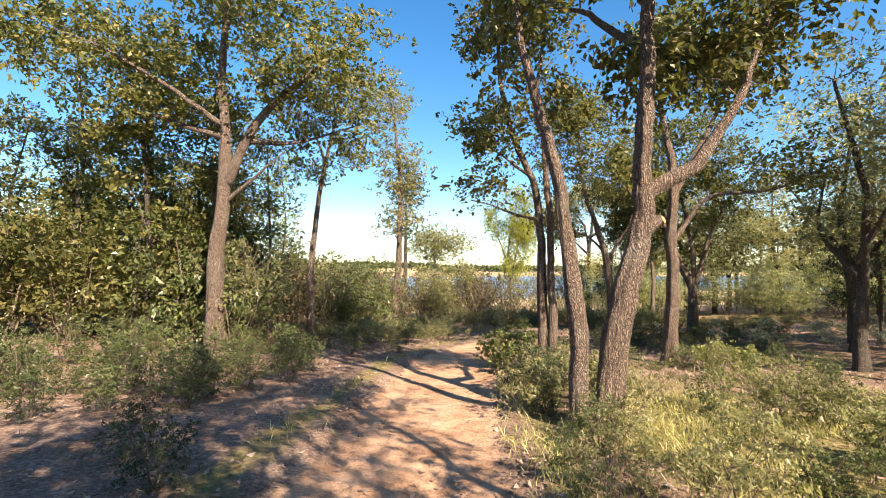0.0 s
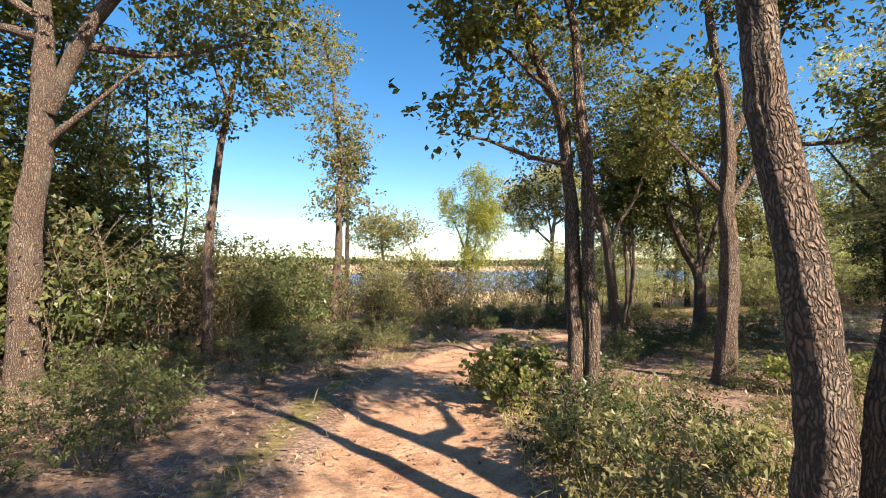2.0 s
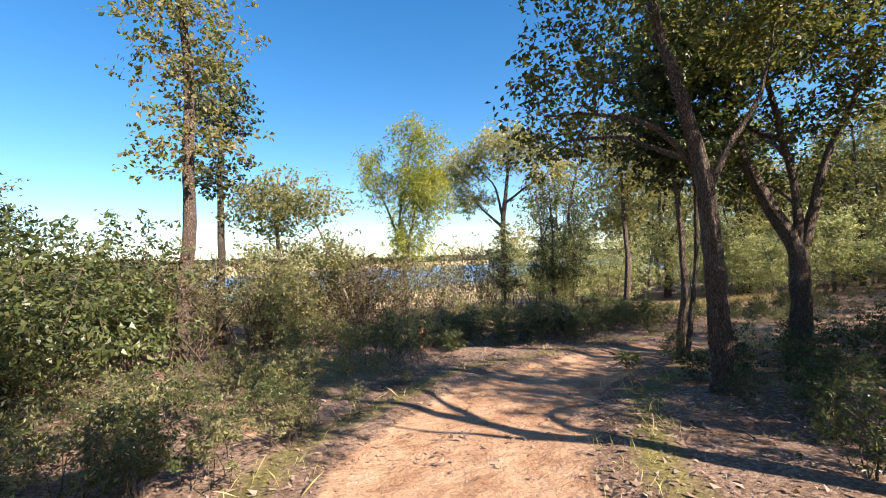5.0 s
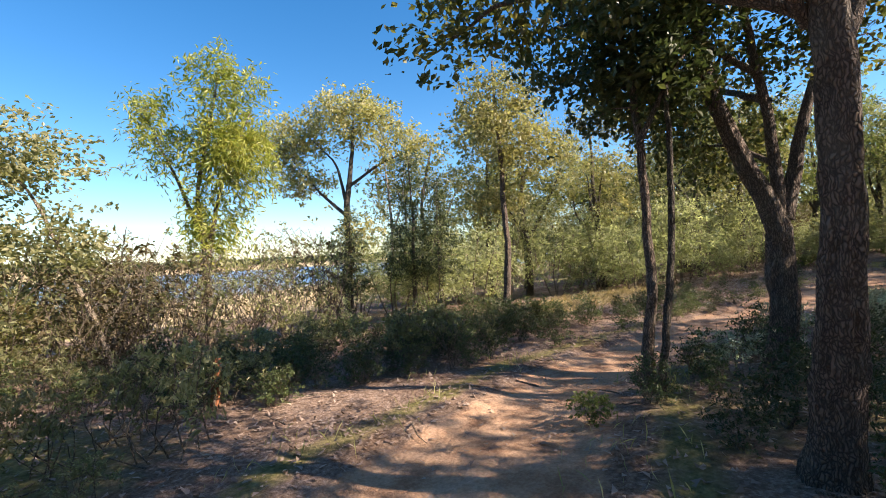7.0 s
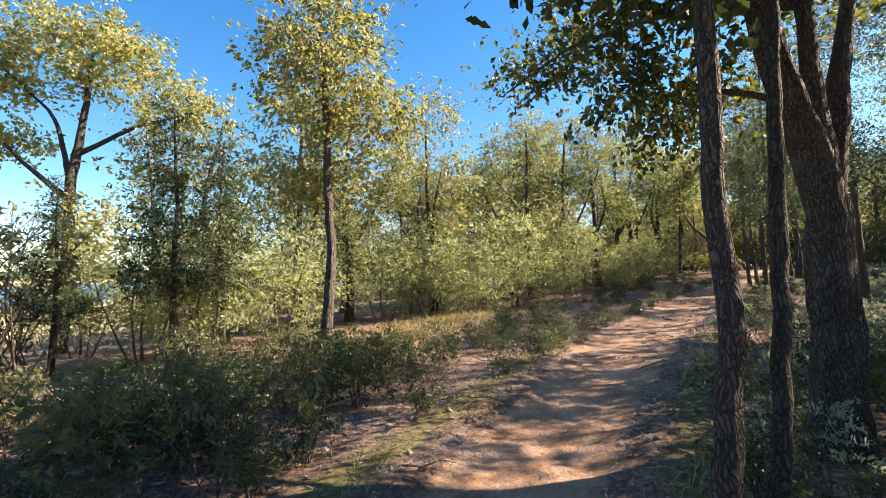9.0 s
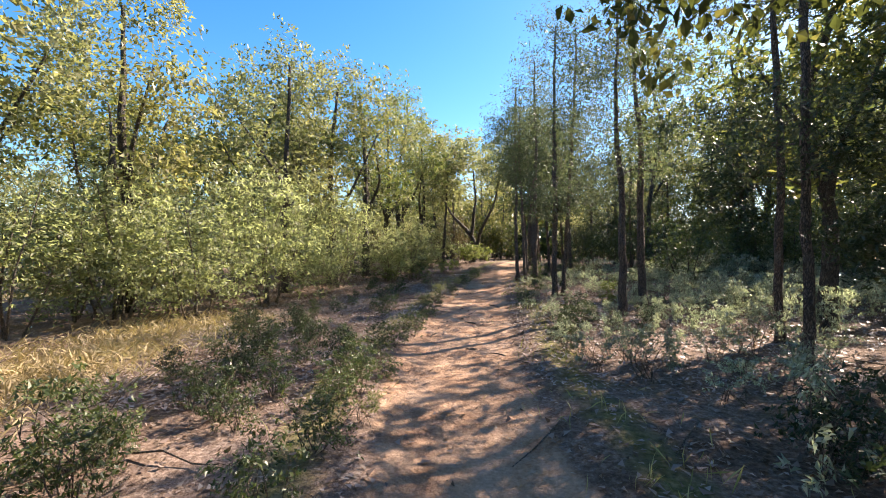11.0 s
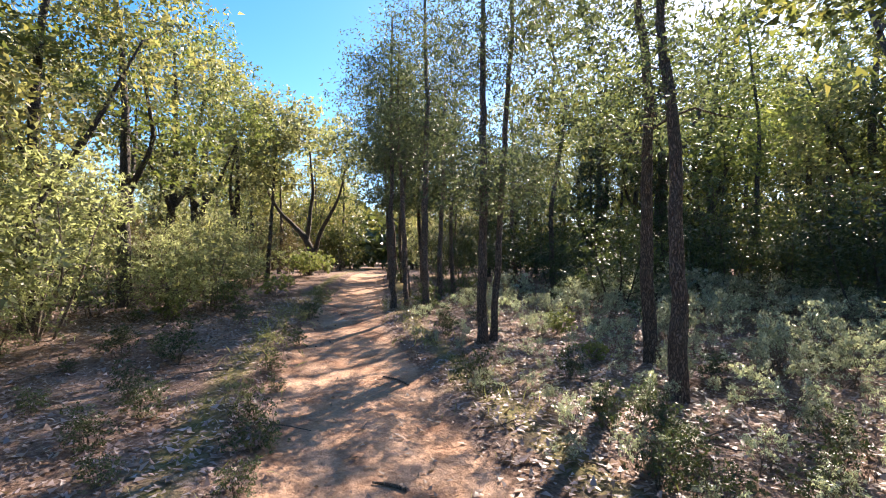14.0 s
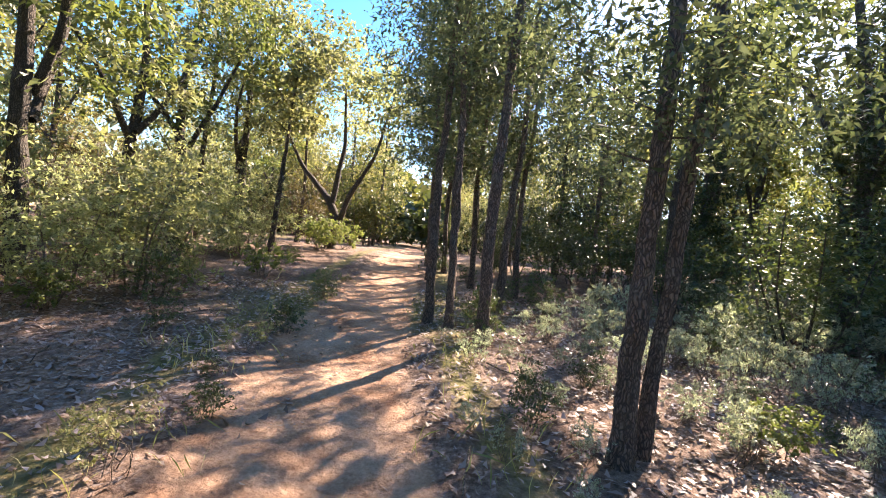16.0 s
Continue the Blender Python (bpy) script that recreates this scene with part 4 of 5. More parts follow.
# right-hand wood
scatter("juniper", 3, 25, 31, 3.5, 8, 0.7, 0.85, 13, 2.2)
scatter("oak", 13, 14, 34, -12, 1.5, 0.9, 1.15, 14, 3.2)
scatter("pole", 26, 16, 36, -9, 1.5, 0.8, 1.05, 15, 1.8)
scatter("thicket", 12, 17, 29, 0.5, 5.0, 0.7, 1.0, 16, 1.5, (3, 2, 3))
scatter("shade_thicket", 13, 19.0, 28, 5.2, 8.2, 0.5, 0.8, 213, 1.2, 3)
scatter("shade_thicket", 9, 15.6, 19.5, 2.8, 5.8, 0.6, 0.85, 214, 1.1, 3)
scatter("juniper", 2, 19.5, 29, 2.5, 6.0, 0.8, 1.0, 215, 2.0, (1, 3))
for x, y, s in ((24, -1, 1.1), (27.5, 1.6, 1.05), (21, -2, 1.15), (17.5, -3.5, 1.1)):
    place("oak", 3, x, y, s)
for x, y, v, s in ((19.5, -8.5, 2, 1.4), (23, -10, 1, 1.5), (26.5, -8, 3, 1.45), (30, -9.5, 2, 1.5), (34, -7, 1, 1.45), (38, -4.5, 2, 1.5), (28, -12.5, 1, 1.6), (16.5, -9.5, 3, 1.4)):
    place("edge_oak", v, x, y, s)
for x, y, v, s in ((16.2, 0.6, 3, 1.2), (28.4, 4.4, 2, 1.2), (18.6, -0.6, 2, 1.35), (22.2, 0.8, 3, 1.35), (26.2, 1.6, 2, 1.4)):
    place("sparse_oak", v, x, y, s)
# woods all round, beyond the first rows of trees; also added to cut the sky's fill
scatter("oak", 18, 27, 46, 19, 40, 0.95, 1.25, 201, 3.0)
scatter("thicket", 14, 26, 40, 17, 32, 0.8, 1.2, 202, 2.0)
scatter("oak", 18, 40, 58, -16, 20, 1.0, 1.3, 203, 3.0)
scatter("thicket", 10, 36, 50, -8, 16, 0.8, 1.2, 204, 2.2)
scatter("oak", 20, 2, 44, -26, -12, 1.0, 1.3, 205, 3.2)
# behind the start: never in view, only blocks sky light
scatter("oak", 10, -22, 0, -24, -9, 1.0, 1.2, 206, 3.2)
scatter("oak", 12, -36, -15, 2, 34, 0.9, 1.15, 207, 3.2)
scatter("thicket", 10, -24, -12, 4, 24, 0.8, 1.2, 208, 2.0)
for x, y, v, s in ((22.7, 16.2, 1, 0.75), (23.4, 16.0, 3, 0.7)):
    place("brush", v, x, y, s)
# tall dark stems and brush on the lake side of the start
scatter("pole", 9, -9.5, -4.6, 9.2, 15.5, 0.6, 0.95, 209, 0.9, (0, 2))
scatter("thicket", 12, -10.5, -5.2, 8.8, 13.5, 0.95, 1.35, 210, 1.3, (3, 1, 2))
scatter("brush", 16, -5, 3.5, 17.5, 22.5, 0.75, 1.1, 211, 0.9)
scatter("brush", 9, -3.5, 2.6, 18.5, 22, 1.0, 1.3, 216, 0.9)
scatter("shade_thicket", 6, -6.5, -3.0, 12.5, 17.5, 0.6, 0.85, 217, 1.4, 3)
scatter("thicket", 8, -5.5, 0.5, 18, 24, 0.5, 0.7, 212, 1.3, (0, 3))
# trees behind and beside the start, mostly out of view, added so their shade falls on the trail
for x, y, v, s in ((13.2, 8.9, 0, 0.95), (12.3, 6.6, 0, 1.0), (2.2, -5.0, 0, 0.95), (1.0, -4.0, 0, 0.95), (-2.2, -6.0, 2, 1.0), (-5.0, -4.0, 1, 1.0), (3.8, -10.5, 0, 1.0), (12.5, -4.5, 2, 1.0), (9.8, 4.6, 1, 1.0)):
    place("oak", v, x, y, s)
for x, y, v, s in ((9.3, 9.2, 2, 0.95), (11.4, 8.0, 3, 0.9), (9.4, 6.2, 2, 1.0), (7.6, 7.2, 2, 0.95)):
    place("sparse_oak", v, x, y, s)
for x, y, v, s in ((18.2, 18.0, 2, 0.95), (20.0, 17.3, 1, 1.0), (21.9, 16.6, 3, 1.0), (23.8, 16.1, 2, 0.95), (25.6, 15.8, 3, 1.0), (27.4, 15.0, 2, 0.95), (15.6, 20.2, 1, 1.0), (13.4, 21.6, 2, 1.0)):
    place("edge_oak", v, x, y, s)


# thin trees; those near the start are unseen, added to dapple the trail
for x, y, v, s in ((2.4, -0.8, 0, 0.9), (1.3, -1.9, 2, 0.85), (4.2, -4.8, 2, 1.15), (7.9, 5.6, 2, 1.1), (18.8, 4.2, 3, 0.9), (21.6, 7.4, 0, 1.05), (-5.2, 9.6, 2, 0.8), (-6.2, 10.8, 0, 0.85), (-4.9, 11.6, 2, 0.75), (-7.0, 9.4, 0, 0.9)):
    place("pole", v, x, y, s)

# ---------------------------------------------------------------- low plants
def plant_form(kind, seed):
    r = random.Random(seed)
    b = lambda s: r.uniform(-s, s)
    if kind == "bush":
        stems = [taper([(b(0.06), b(0.06), -0.05), (b(0.25), b(0.25), 0.3), (b(0.4), b(0.4), 0.62)], 0.009, 0.003) for _ in range(6)]
        return dict(limbs=stems, lumps=[(0, 0, 0.24, 0.46, 0.46, 0.2), (0, 0, 0.45, 0.36, 0.36, 0.25), (b(0.2), b(0.2), 0.62, 0.22, 0.22, 0.2)], twigs=52, per_twig=27, size=0.052, spread=0.07, shape=3, sides=4, step=0.15, seed=seed, fill=0.45, narrow=0.45)
    if kind == "sprig":
        stems = [taper([(b(0.2), b(0.2), -0.05), (b(0.28), b(0.28), 0.3), (b(0.34), b(0.34), 0.6 + b(0.15))], 0.006, 0.002) for _ in range(9)]
        return dict(limbs=stems, lumps=[(s[-1][0], s[-1][1], 0.42, 0.08, 0.08, 0.25) for s in stems], twigs=38, per_twig=27, size=0.053, spread=0.06, shape=3, sides=3, step=0.15, seed=seed, fill=0.6, narrow=0.42)
    stems = [taper([(b(0.15), b(0.15), -0.05), (b(0.3), b(0.3), 0.3), (b(0.45), b(0.45), 0.5)], 0.008, 0.003) for _ in range(7)]
    return dict(limbs=stems, lumps=[(0, 0, 0.42, 0.5, 0.5, 0.28)], twigs=70, per_twig=15, size=0.07, spread=0.08, sides=6, step=0.15, seed=seed, fill=0.4, narrow=0.5, shape=6)


PLANTS = {}
# dark_bush is the green bush form with shade put into its leaf colour
PLANT = {"green_bush": ("bush", LEAF_SHRUB, "low green leafy bush on the forest floor"), "dark_bush": ("bush", LEAF_DARK, "low bush with leaves coloured dark for shade"),
         "olive_herb": ("sprig", LEAF_OLIVE, "upright olive-green weed with small leaves"), "silver_herb": ("sprig", LEAF_SILVER, "upright shrublet with glossy silvery leaves"),
         "bright_plant": ("broad", LEAF_BRIGHT, "broad-leaved bright green plant by the trail")}


def plant(name, variant, x, y, s=1.0, turn=0.0, sz=None):
    kind, leaf, label = PLANT[name]
    m = Matrix.LocRotScale((x, y, h1(x, y)), Euler((0, 0, radians(turn))), (s, s, sz or s))
    if (name, variant) not in PLANTS:
        wood, twig, crown = grow(**plant_form(kind, 70 + variant + len(name)))
        root = PLANTS[name, variant] = new(name)
        V, F = [], []
        for v, f in wood + [twig]:
            F += [tuple(i + len(V) for i in q) for q in f]
            V += v
        tagged(part("stem_growth", mesh_of("stem_growth", V, F, TWIG), root), kind="stuff")
        tagged(part("foliage", mesh_of("foliage", *crown, leaf, False), root), kind="stuff")
        ob = tagged(root, label, "plant", name + " patch")
    else:
        ob = copy_thing(PLANTS[name, variant], m)
    ob.matrix_basis = m
    return ob


def patch(name, n, x0, x1, y0, y1, s0, s1, seed, apart=0.3, keep=0.25, tall=1.0):
    scatter(name, n, x0, x1, y0, y1, s0, s1, seed, apart, 3, keep, plant, tall)


patch("green_bush", 26, -6.2, -2.2, 3.6, 8.0, 0.6, 1.05, 101, 0.55, 0.7)
patch("dark_bush", 9, -5.0, -1.5, 0.8, 6.5, 0.5, 0.85, 102, 0.6, 0.6)
patch("green_bush", 13, -0.2, 3.4, 15.8, 18.8, 0.5, 0.9, 121, 0.6, 0.5)
patch("green_bush", 14, -2.6, 0.4, 11.2, 14.8, 0.45, 0.8, 128, 0.5, 0.4)
patch("olive_herb", 12, -1.4, 1.6, 11.8, 14.6, 0.4, 0.7, 122, 0.4, 0.35)
patch("green_bush", 16, -4.5, -0.8, 8.0, 14.5, 0.5, 1.0, 103, 0.55, 0.5)
patch("olive_herb", 30, 0.7, 5.0, 0.6, 6.0, 0.55, 1.0, 104, 0.35, 0.2)
patch("green_bush", 14, 0.8, 6.0, 1.0, 6.5, 0.4, 0.75, 105, 0.5, 0.35)
patch("green_bush", 40, 0.9, 5.6, 0.2, 4.6, 0.22, 0.42, 127, 0.3, 0.25)
patch("dark_bush", 10, 1.0, 2.2, 4.2, 7.4, 0.6, 0.95, 106, 0.35, 0.2)
for i, (x, y, s) in enumerate(((1.15, 6.9, 1.0), (1.35, 7.3, 1.0), (0.95, 7.4, 0.7), (4.95, 7.3, 0.8), (5.3, 6.9, 0.7), (5.2, 7.7, 0.6))):
    plant("bright_plant", i % 3, x, y, s, i * 61)
patch("green_bush", 12, 2.6, 7.0, 6.5, 11.5, 0.4, 0.8, 107, 0.6, 0.8)
patch("olive_herb", 26, -4.0, 0.2, 9.5, 16.5, 0.6, 1.0, 108, 0.5, 0.35)
patch("dark_bush", 24, 2.0, 8.2, 15.6, 19.0, 0.55, 0.95, 109, 0.55, 0.45)
patch("green_bush", 22, 2.0, 8.6, 15.4, 18.6, 0.45, 0.85, 110, 0.55, 0.4)
patch("olive_herb", 16, 0.5, 5.5, 15.0, 21.0, 0.8, 1.3, 111, 0.6, 0.5)
patch("dark_bush", 26, 4.4, 9.5, 10.2, 13.0, 0.5, 0.85, 112, 0.45, 0.3)
patch("green_bush", 18, 5.4, 9.6, 16.5, 19.4, 0.6, 0.95, 124, 0.5, 0.6)
patch("silver_herb", 20, 6.5, 12.5, 9.6, 13.2, 0.5, 0.85, 113, 0.45, 0.35)
patch("green_bush", 14, 8.6, 13.0, 15.0, 16.6, 0.35, 0.65, 114, 0.6, 0.25)
patch("dark_bush", 6, 10.0, 16.0, 16.0, 17.2, 0.35, 0.6, 115, 0.8, 0.15)
patch("dark_bush", 18, 5.8, 9.0, 16.4, 18.8, 0.5, 0.85, 123, 0.45, 0.5)
patch("green_bush", 13, 12.0, 22.0, 14.6, 17.2, 0.25, 0.5, 116, 0.8, 0.15)
patch("silver_herb", 60, 12.4, 20.5, 10.6, 12.8, 0.2, 0.38, 117, 0.34, 0.3, 1.15)
patch("silver_herb", 60, 12.4, 20.5, 9.0, 10.8, 0.3, 0.55, 126, 0.36, 0.35, 1.15)
patch("silver_herb", 60, 12.4, 21, 6.4, 9.6, 0.5, 0.9, 125, 0.45, 0.45, 1.1)
patch("dark_bush", 12, 12.5, 19.5, 9.0, 13.0, 0.3, 0.55, 118, 0.6, 0.25)
patch("silver_herb", 34, 13.5, 22.0, 4.4, 7.2, 0.9, 1.4, 119, 0.55, 0.6)
for i, (x, y, s) in enumerate(((4.75, 13.02, 0.4), (20.4, 15.7, 0.6), (22.3, 15.0, 0.45), (23.3, 13.95, 0.8), (27.5, 12.9, 1.2), (28.2, 12.7, 1.2), (29.2, 12.1, 1.1), (17.4, 10.4, 0.5), (16.1, 10.9, 0.35))):
    plant("bright_plant", i % 3, x, y, s, i * 61)
for i, (x, y, s) in enumerate(((17.9, 15.3, 0.65), (18.2, 15.9, 0.55), (16.6, 15.5, 0.45), (15.5, 15.5, 0.4), (12.2, 15.1, 0.5), (11.6, 15.4, 0.6), (11.2, 16.3, 0.6), (13.0, 12.7, 0.45), (13.45, 12.45, 0.5), (13.9, 12.15, 0.5), (14.4, 11.9, 0.45), (12.55, 12.75, 0.4), (13.3, 11.9, 0.4), (13.6, 16.4, 0.45), (12.7, 15.9, 0.45), (14.1, 17.3, 0.5), (12.3, 16.4, 0.6))):
    plant("dark_bush", i % 3, x, y, s, i * 53)
patch("green_bush", 16, 18, 27, 8.0, 15.0, 0.5, 0.9, 120, 0.7, 0.3)


for i in range(22):
    x = 10.2 + 0.62 * i
    y = float(np.interp(x, [p[0] for p in TRAIL], [p[1] + p[2] for p in TRAIL])) + 0.12 + 0.12 * math.sin(i * 2.3)
    plant("green_bush" if i % 3 else "olive_herb", i % 3, x, y, 0.36 + 0.13 * math.sin(i * 1.7), i * 47)

# ---------------------------------------------------------------- grass, straw, fallen leaves and sticks
def sown(n, x0, x1, y0, y1, seed, want):
    """Points of the plan drawn at random and kept by the chance that want(x, y) gives."""
    rng = np.random.RandomState(seed)
    x, y = rng.uniform(x0, x1, n), rng.uniform(y0, y1, n)
    k = rng.uniform(size=n) < want(x, y)
    return x[k], y[k], rng


def blades(name, x, y, rng, size, mat, label, lean=0.35, narrow=0.05):
    along = np.stack([rng.normal(size=len(x)) * lean, rng.normal(size=len(x)) * lean, np.ones(len(x))], 1)
    s = size * rng.uniform(0.5, 1.2, len(x))
    c = np.stack([x, y, height(x, y) + s * 0.42], 1)
    v, f = leaves(c, s, rng, along, narrow)
    return tagged(new(name, mesh_of(name, v, f, mat, False)), label, "grass", kind="stuff")


def clumps(x, y, scale, seed):
    return np.clip(0.5 + 1.6 * waves(x, y, scale, seed), 0, 1)


x, y, rng = sown(90000, 0.2, 6.5, -1.0, 7.5, 1, lambda x, y: masks(x, y)[2] * (trail_gap(x, y) > 0.05) * clumps(x, y, 0.3, 31))
blades("grass", x, y, rng, 0.13, GRASS, "thin yellow-green grass and weeds", 0.5)
x, y, rng = sown(70000, -6, 24, 0, 19, 2, lambda x, y: np.exp(-((trail_gap(x, y) - 0.45) / 0.4) ** 2) * clumps(x, y, 0.35, 33) ** 2)
blades("grass", x, y, rng, 0.16, GRASS, "tufts of grass along the trail's edge", 0.5)
x, y, rng = sown(26000, 8.6, 15, 16.8, 20.5, 3, lambda x, y: masks(x, y)[1])
blades("dry_grass", x, y, rng, 0.22, STRAW, "bleached dry straw in a sunny patch", 1.2, 0.06)
x, y, rng = sown(16000, -25, 40, 24, 60, 4, lambda x, y: clumps(x, y, 2.0, 35))
blades("dry_grass", x, y, rng, 0.6, STRAW, "tall straw-coloured reeds by the lake", 0.2, 0.05)


def fallen(x, y, rng, size):
    n = len(x)
    along = np.stack([rng.normal(size=n), rng.normal(size=n), rng.normal(size=n) * 0.2], 1)
    c = np.stack([x, y, height(x, y) + 0.012], 1)
    return leaves(c, size * rng.uniform(0.5, 1.2, n), rng, along, 0.6, up=4.0, shape=3)


x, y, rng = sown(120000, -6.5, 23, -0.5, 19.5, 5, lambda x, y: np.where(trail_gap(x, y) > 0, 0.35 + 0.65 * clumps(x, y, 0.7, 37), 0.03 + 0.3 * clumps(x, y, 0.5, 43) ** 3))
v, f = fallen(x, y, rng, 0.062)
tagged(new("leaf_litter", mesh_of("leaf_litter", v, f, LITTER, False)), "brown and pinkish fallen oak leaves on the ground", "leaves", kind="stuff")
x, y, rng = sown(60000, 10.5, 23, 6.5, 18.5, 6, lambda x, y: (trail_gap(x, y) > 0.1) * (0.3 + 0.7 * clumps(x, y, 0.9, 39)))
v, f = fallen(x, y, rng, 0.06)
tagged(new("leaf_litter", mesh_of("leaf_litter", v, f, LITTER_PALE, False)), "pinkish-grey dry leaves in the clearing, coloured paler for backlit glare", "leaves", kind="stuff")
V, F = [], []
rng = np.random.RandomState(9)
for _ in range(420):
    x, y = rng.uniform(-6, 23), rng.uniform(0, 18)
    if trail_gap(x, y) < 0.1:
        continue
    a, ln, bend = rng.uniform(0, 6.28), rng.uniform(0.2, 0.7), rng.normal() * 0.2
    p = [(x + k * ln * math.cos(a + bend * k), y + k * ln * math.sin(a + bend * k)) for k in (0, 0.35, 0.7, 1)]
    tube(V, F, [(q[0], q[1], h1(*q) + 0.015 + 0.05 * rng.uniform()) for q in p], [0.008, 0.007, 0.005, 0.003], 5)
tagged(new("fallen_twig_litter", mesh_of("fallen_twig_litter", V, F, TWIG)), "scattered dry twigs on the forest floor", "twigs", kind="stuff")
for x, y, a, ln, r in ((14.3, 13.75, 0.5, 0.22, 0.012), (13.6, 14.4, 2.6, 0.3, 0.008), (12.6, 13.9, 1.0, 0.14, 0.01), (12.2, 13.6, 0.3, 0.25, 0.007), (0.4, 12.2, 0.2, 0.5, 0.015), (5.4, 14.2, 1.4, 0.3, 0.012), (16.2, 13.1, 0.1, 0.4, 0.012)):
    V, F = [], []
    p = [(x + k * ln * math.cos(a + 0.3 * k), y + k * ln * math.sin(a + 0.3 * k)) for k in (0, 0.3, 0.6, 1)]
    tube(V, F, [(q[0], q[1], h1(*q) + r * 0.8) for q in p], [r, r * 0.95, r * 0.8, r * 0.5], 8, 0.2, 3)
    tagged(new("stick", mesh_of("stick", V, F, TWIG)), "short weathered stick lying on the sandy trail", "stick", "sticks on the trail")

V, F = [], []
p = [(1.5, 9.35), (1.62, 9.42), (1.74, 9.46), (1.9, 9.47)]
tube(V, F, [(q[0], q[1], h1(*q) + 0.06) for q in p], [0.07, 0.085, 0.08, 0.06], 12, 0.25, 5)
tagged(new("broken_log", mesh_of("broken_log", V, F, BARK_PALE)), "short broken piece of pale weathered log beside the trail", "log")
# reddish stake left standing among the bushes
m, nt, bsdf, node = material("weathered_red_wood")
co = nt.nodes.new("ShaderNodeTexCoord")
grain = node("ShaderNodeTexNoise", Scale=14.0, Detail=6.0)
mp = nt.nodes.new("ShaderNodeMapping")
mp.inputs["Scale"].default_value = (6, 6, 0.6)
nt.links.new(co.outputs["Object"], mp.inputs[0])
nt.links.new(mp.outputs[0], grain.inputs["Vector"])
rr = ramp(nt, [(0.35, (0.16, 0.055, 0.025)), (0.7, (0.42, 0.17, 0.075))])
nt.links.new(grain.outputs[0], rr.inputs[0])
nt.links.new(rr.outputs[0], bsdf.inputs["Base Color"])
bsdf.inputs["Roughness"].default_value = 0.85
V, F = [], []
tube(V, F, [(-0.05, 0, -0.1), (-0.03, 0, 0.15), (-0.01, 0, 0.4), (0.0, 0, 0.5), (0.01, 0, 0.53)], [0.055, 0.052, 0.05, 0.046, 0.03], 8, 0.15, 6)
stake = new("stake", mesh_of("stake", V, F, m, False))
stake.location = (2.5, 16.3, h1(2.5, 16.3))
tagged(stake, "short reddish weathered wooden stake among low bushes", "stake")


def dead_stems(x, y, n, tall, lean, seed):
    """A clump of pale bare stems that fan out of one root."""
    r = random.Random(seed)
    root = new("dead_sapling")
    root.location = (x, y, h1(x, y))
    for _ in range(n):
        a, h = r.uniform(0, 6.28), tall * r.uniform(0.7, 1.1)
        q = [(0.05 * math.cos(a), 0.05 * math.sin(a), -0.08), (0.12 * math.cos(a) + lean * 0.3, 0.12 * math.sin(a), h * 0.4), (0.3 * math.cos(a) + lean, 0.3 * math.sin(a), h * 0.8), (0.3 * math.cos(a + 0.6) + lean * 1.3, 0.35 * math.sin(a + 0.6), h)]
        V, F = [], []
        q = resample(taper(q, 0.022, 0.006), 0.12)
        tube(V, F, q[:, :3], q[:, 3], 7, 0.2, seed)
        part("stem", mesh_of("stem", V, F, BARK_PALE), root)
    return tagged(root, "pale bare stems of a dead sapling before dark thicket", "dead sapling", "dead saplings")


dead_stems(20.3, 6.75, 4, 1.3, 0.05, 3)
dead_stems(20.0, 6.3, 3, 1.0, 0.5, 4)

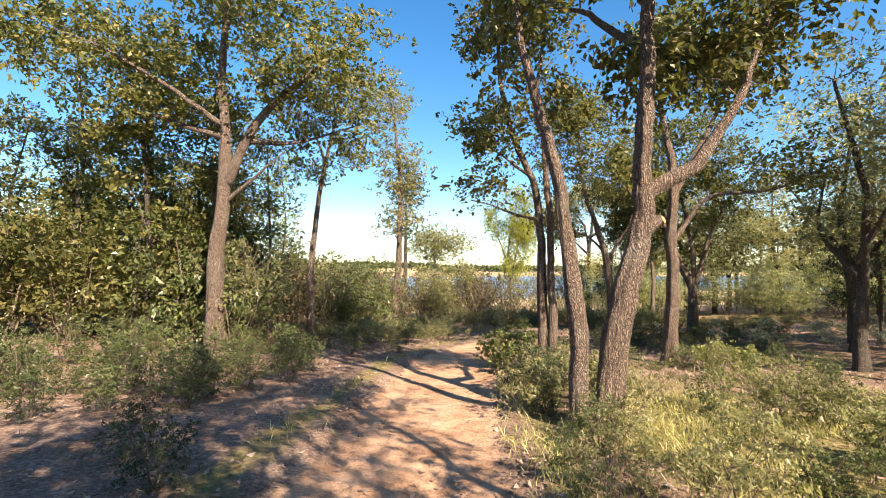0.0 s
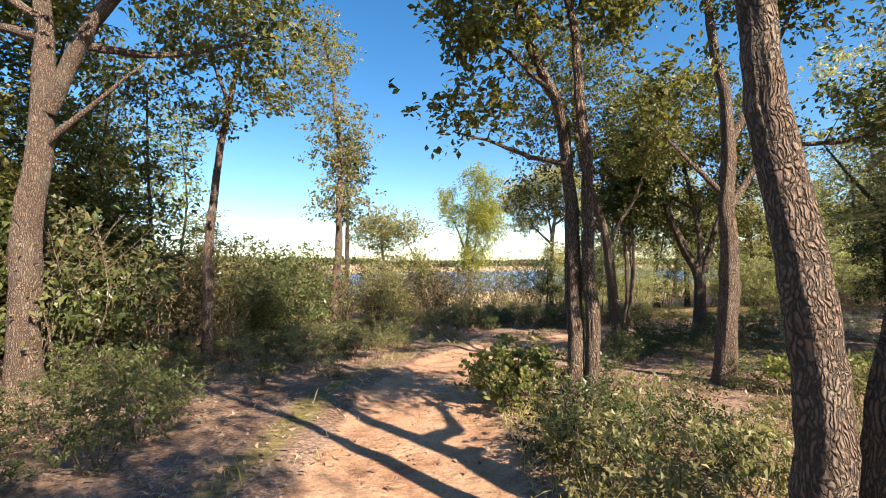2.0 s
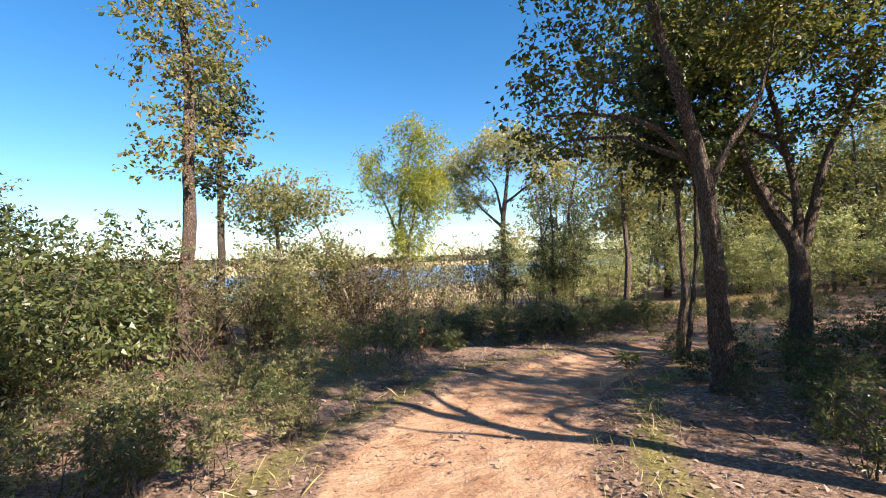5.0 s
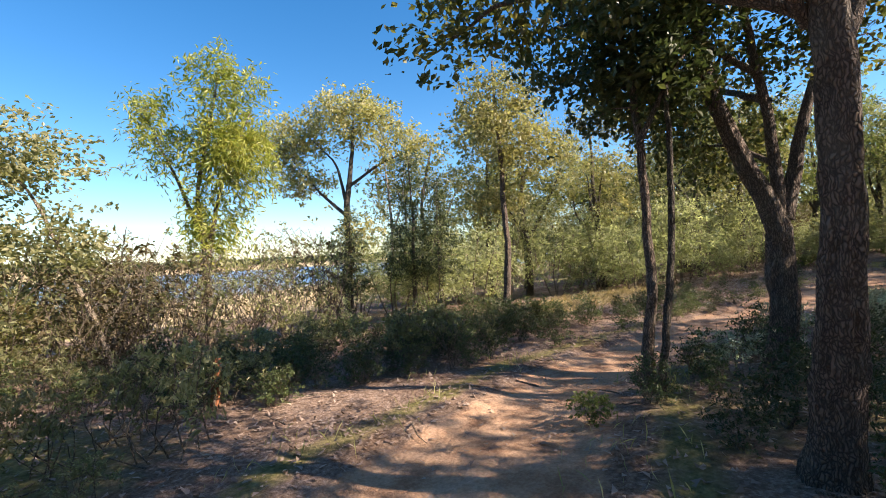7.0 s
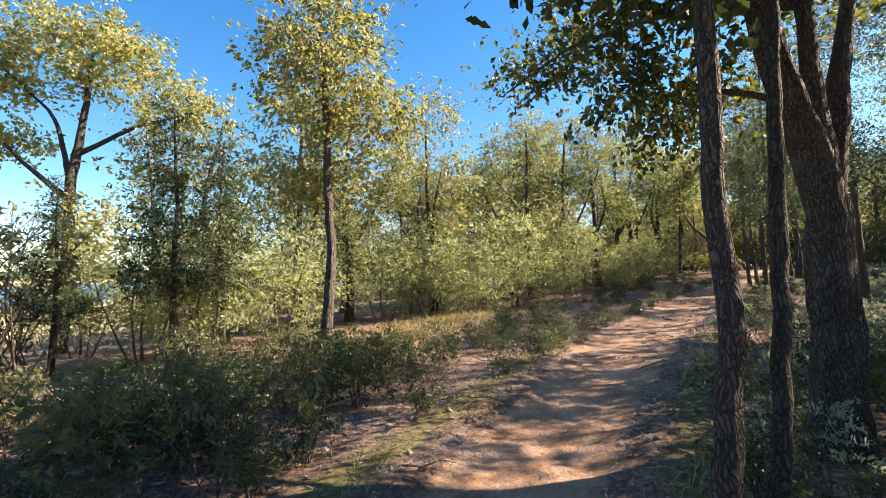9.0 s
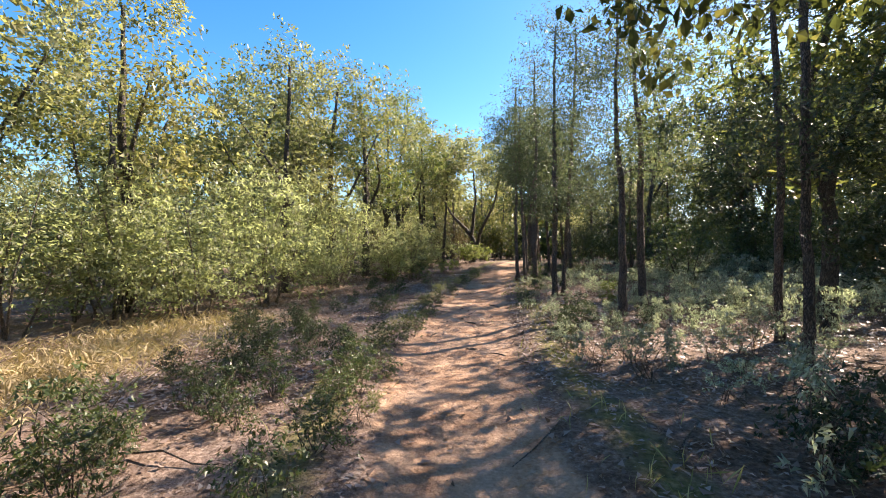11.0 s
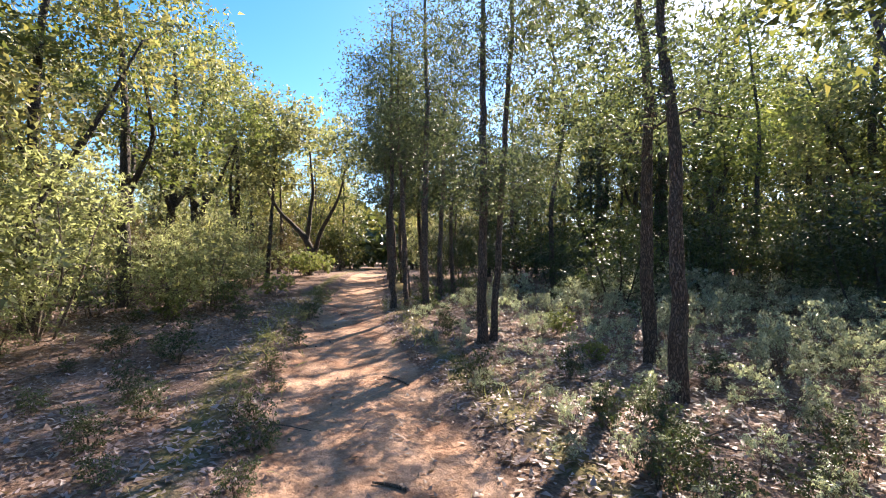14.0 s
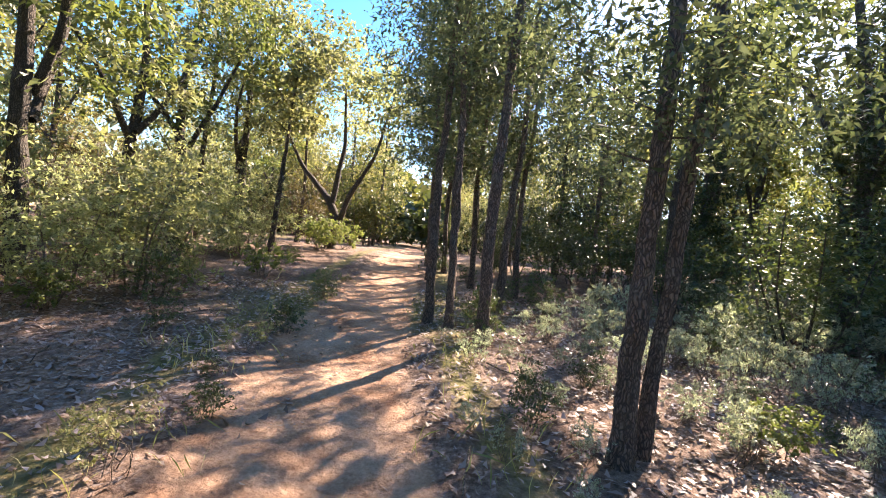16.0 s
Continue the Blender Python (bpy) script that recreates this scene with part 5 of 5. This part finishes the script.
# sawn face of the stub
m, nt, bsdf, node = material("sawn_wood")
rings = node("ShaderNodeTexNoise", Scale=30.0, Detail=3.0)
rr = ramp(nt, [(0.35, (0.3, 0.16, 0.08)), (0.7, (0.55, 0.36, 0.2))])
nt.links.new(rings.outputs[0], rr.inputs[0])
nt.links.new(rr.outputs[0], bsdf.inputs["Base Color"])
bsdf.inputs["Roughness"].default_value = 0.8
V, F = [], []
tube(V, F, [(0.655, -0.039, 2.133), (0.675, -0.04, 2.145), (0.68, -0.04, 2.148)], [0.05, 0.047, 0.02], 18)
part("sawn_end", mesh_of("sawn_end", V, F, m), oak, "pale orange sawn wood face")

# ---------------------------------------------------------------- far shores
rng = np.random.RandomState(77)


def far_wood(name, n, x0, x1, y0, y1, z1, size, label, mat):
    x, y = rng.uniform(x0, x1, n), rng.uniform(y0, y1, n)
    z = height(x, y) + z1 * rng.uniform(0.05, 1, n) ** 0.8 * (0.6 + 0.4 * np.clip(waves(x, y, 14.0, 41) * 2 + 0.5, 0, 1))
    v, f = leaves(np.stack([x, y, z], 1), size, rng, None, 0.8, shape=3)
    tagged(new(name, mesh_of(name, v, f, mat, False)), label, "woods", kind="stuff")


far_wood("far_woods", 14000, -420, -50, 250, 380, 8.0, 3.5, "distant wooded lake shore, olive and brown", LEAF_OLIVE)
far_wood("far_woods", 16000, -800, 900, 700, 860, 10.0, 7.0, "low dark woods on the far shore", LEAF_DARK)
far_wood("near_shore_woods", 7000, -60, -30, 12, 60, 5.5, 0.9, "woods closing the lakeside view", LEAF_OAK)
far_wood("near_shore_woods", 9000, 40, 75, 22, 60, 5.0, 0.9, "woods closing the view beyond the clearing", LEAF_OLIVE)
far_wood("near_shore_woods", 12000, 0, 60, -45, -17, 8.0, 0.9, "woods closing the view beyond the thicket", LEAF_OAK)
far_wood("near_shore_woods", 12000, 52, 70, -30, 18, 6.0, 0.9, "woods behind the trail's far end", LEAF_OAK)
far_wood("near_shore_woods", 14000, 14, 50, -36, -20, 6.0, 0.9, "woods behind the shaded undergrowth", LEAF_OAK)
# added behind the start, out of view
far_wood("near_shore_woods", 8000, -45, 14, -45, -16, 8.0, 0.9, "unseen woods added behind the start of the trail", LEAF_OAK)
far_wood("near_shore_woods", 5000, 40, 44, -12, 18, 2.4, 0.6, "dark undergrowth at the trail's far end", LEAF_DARK)
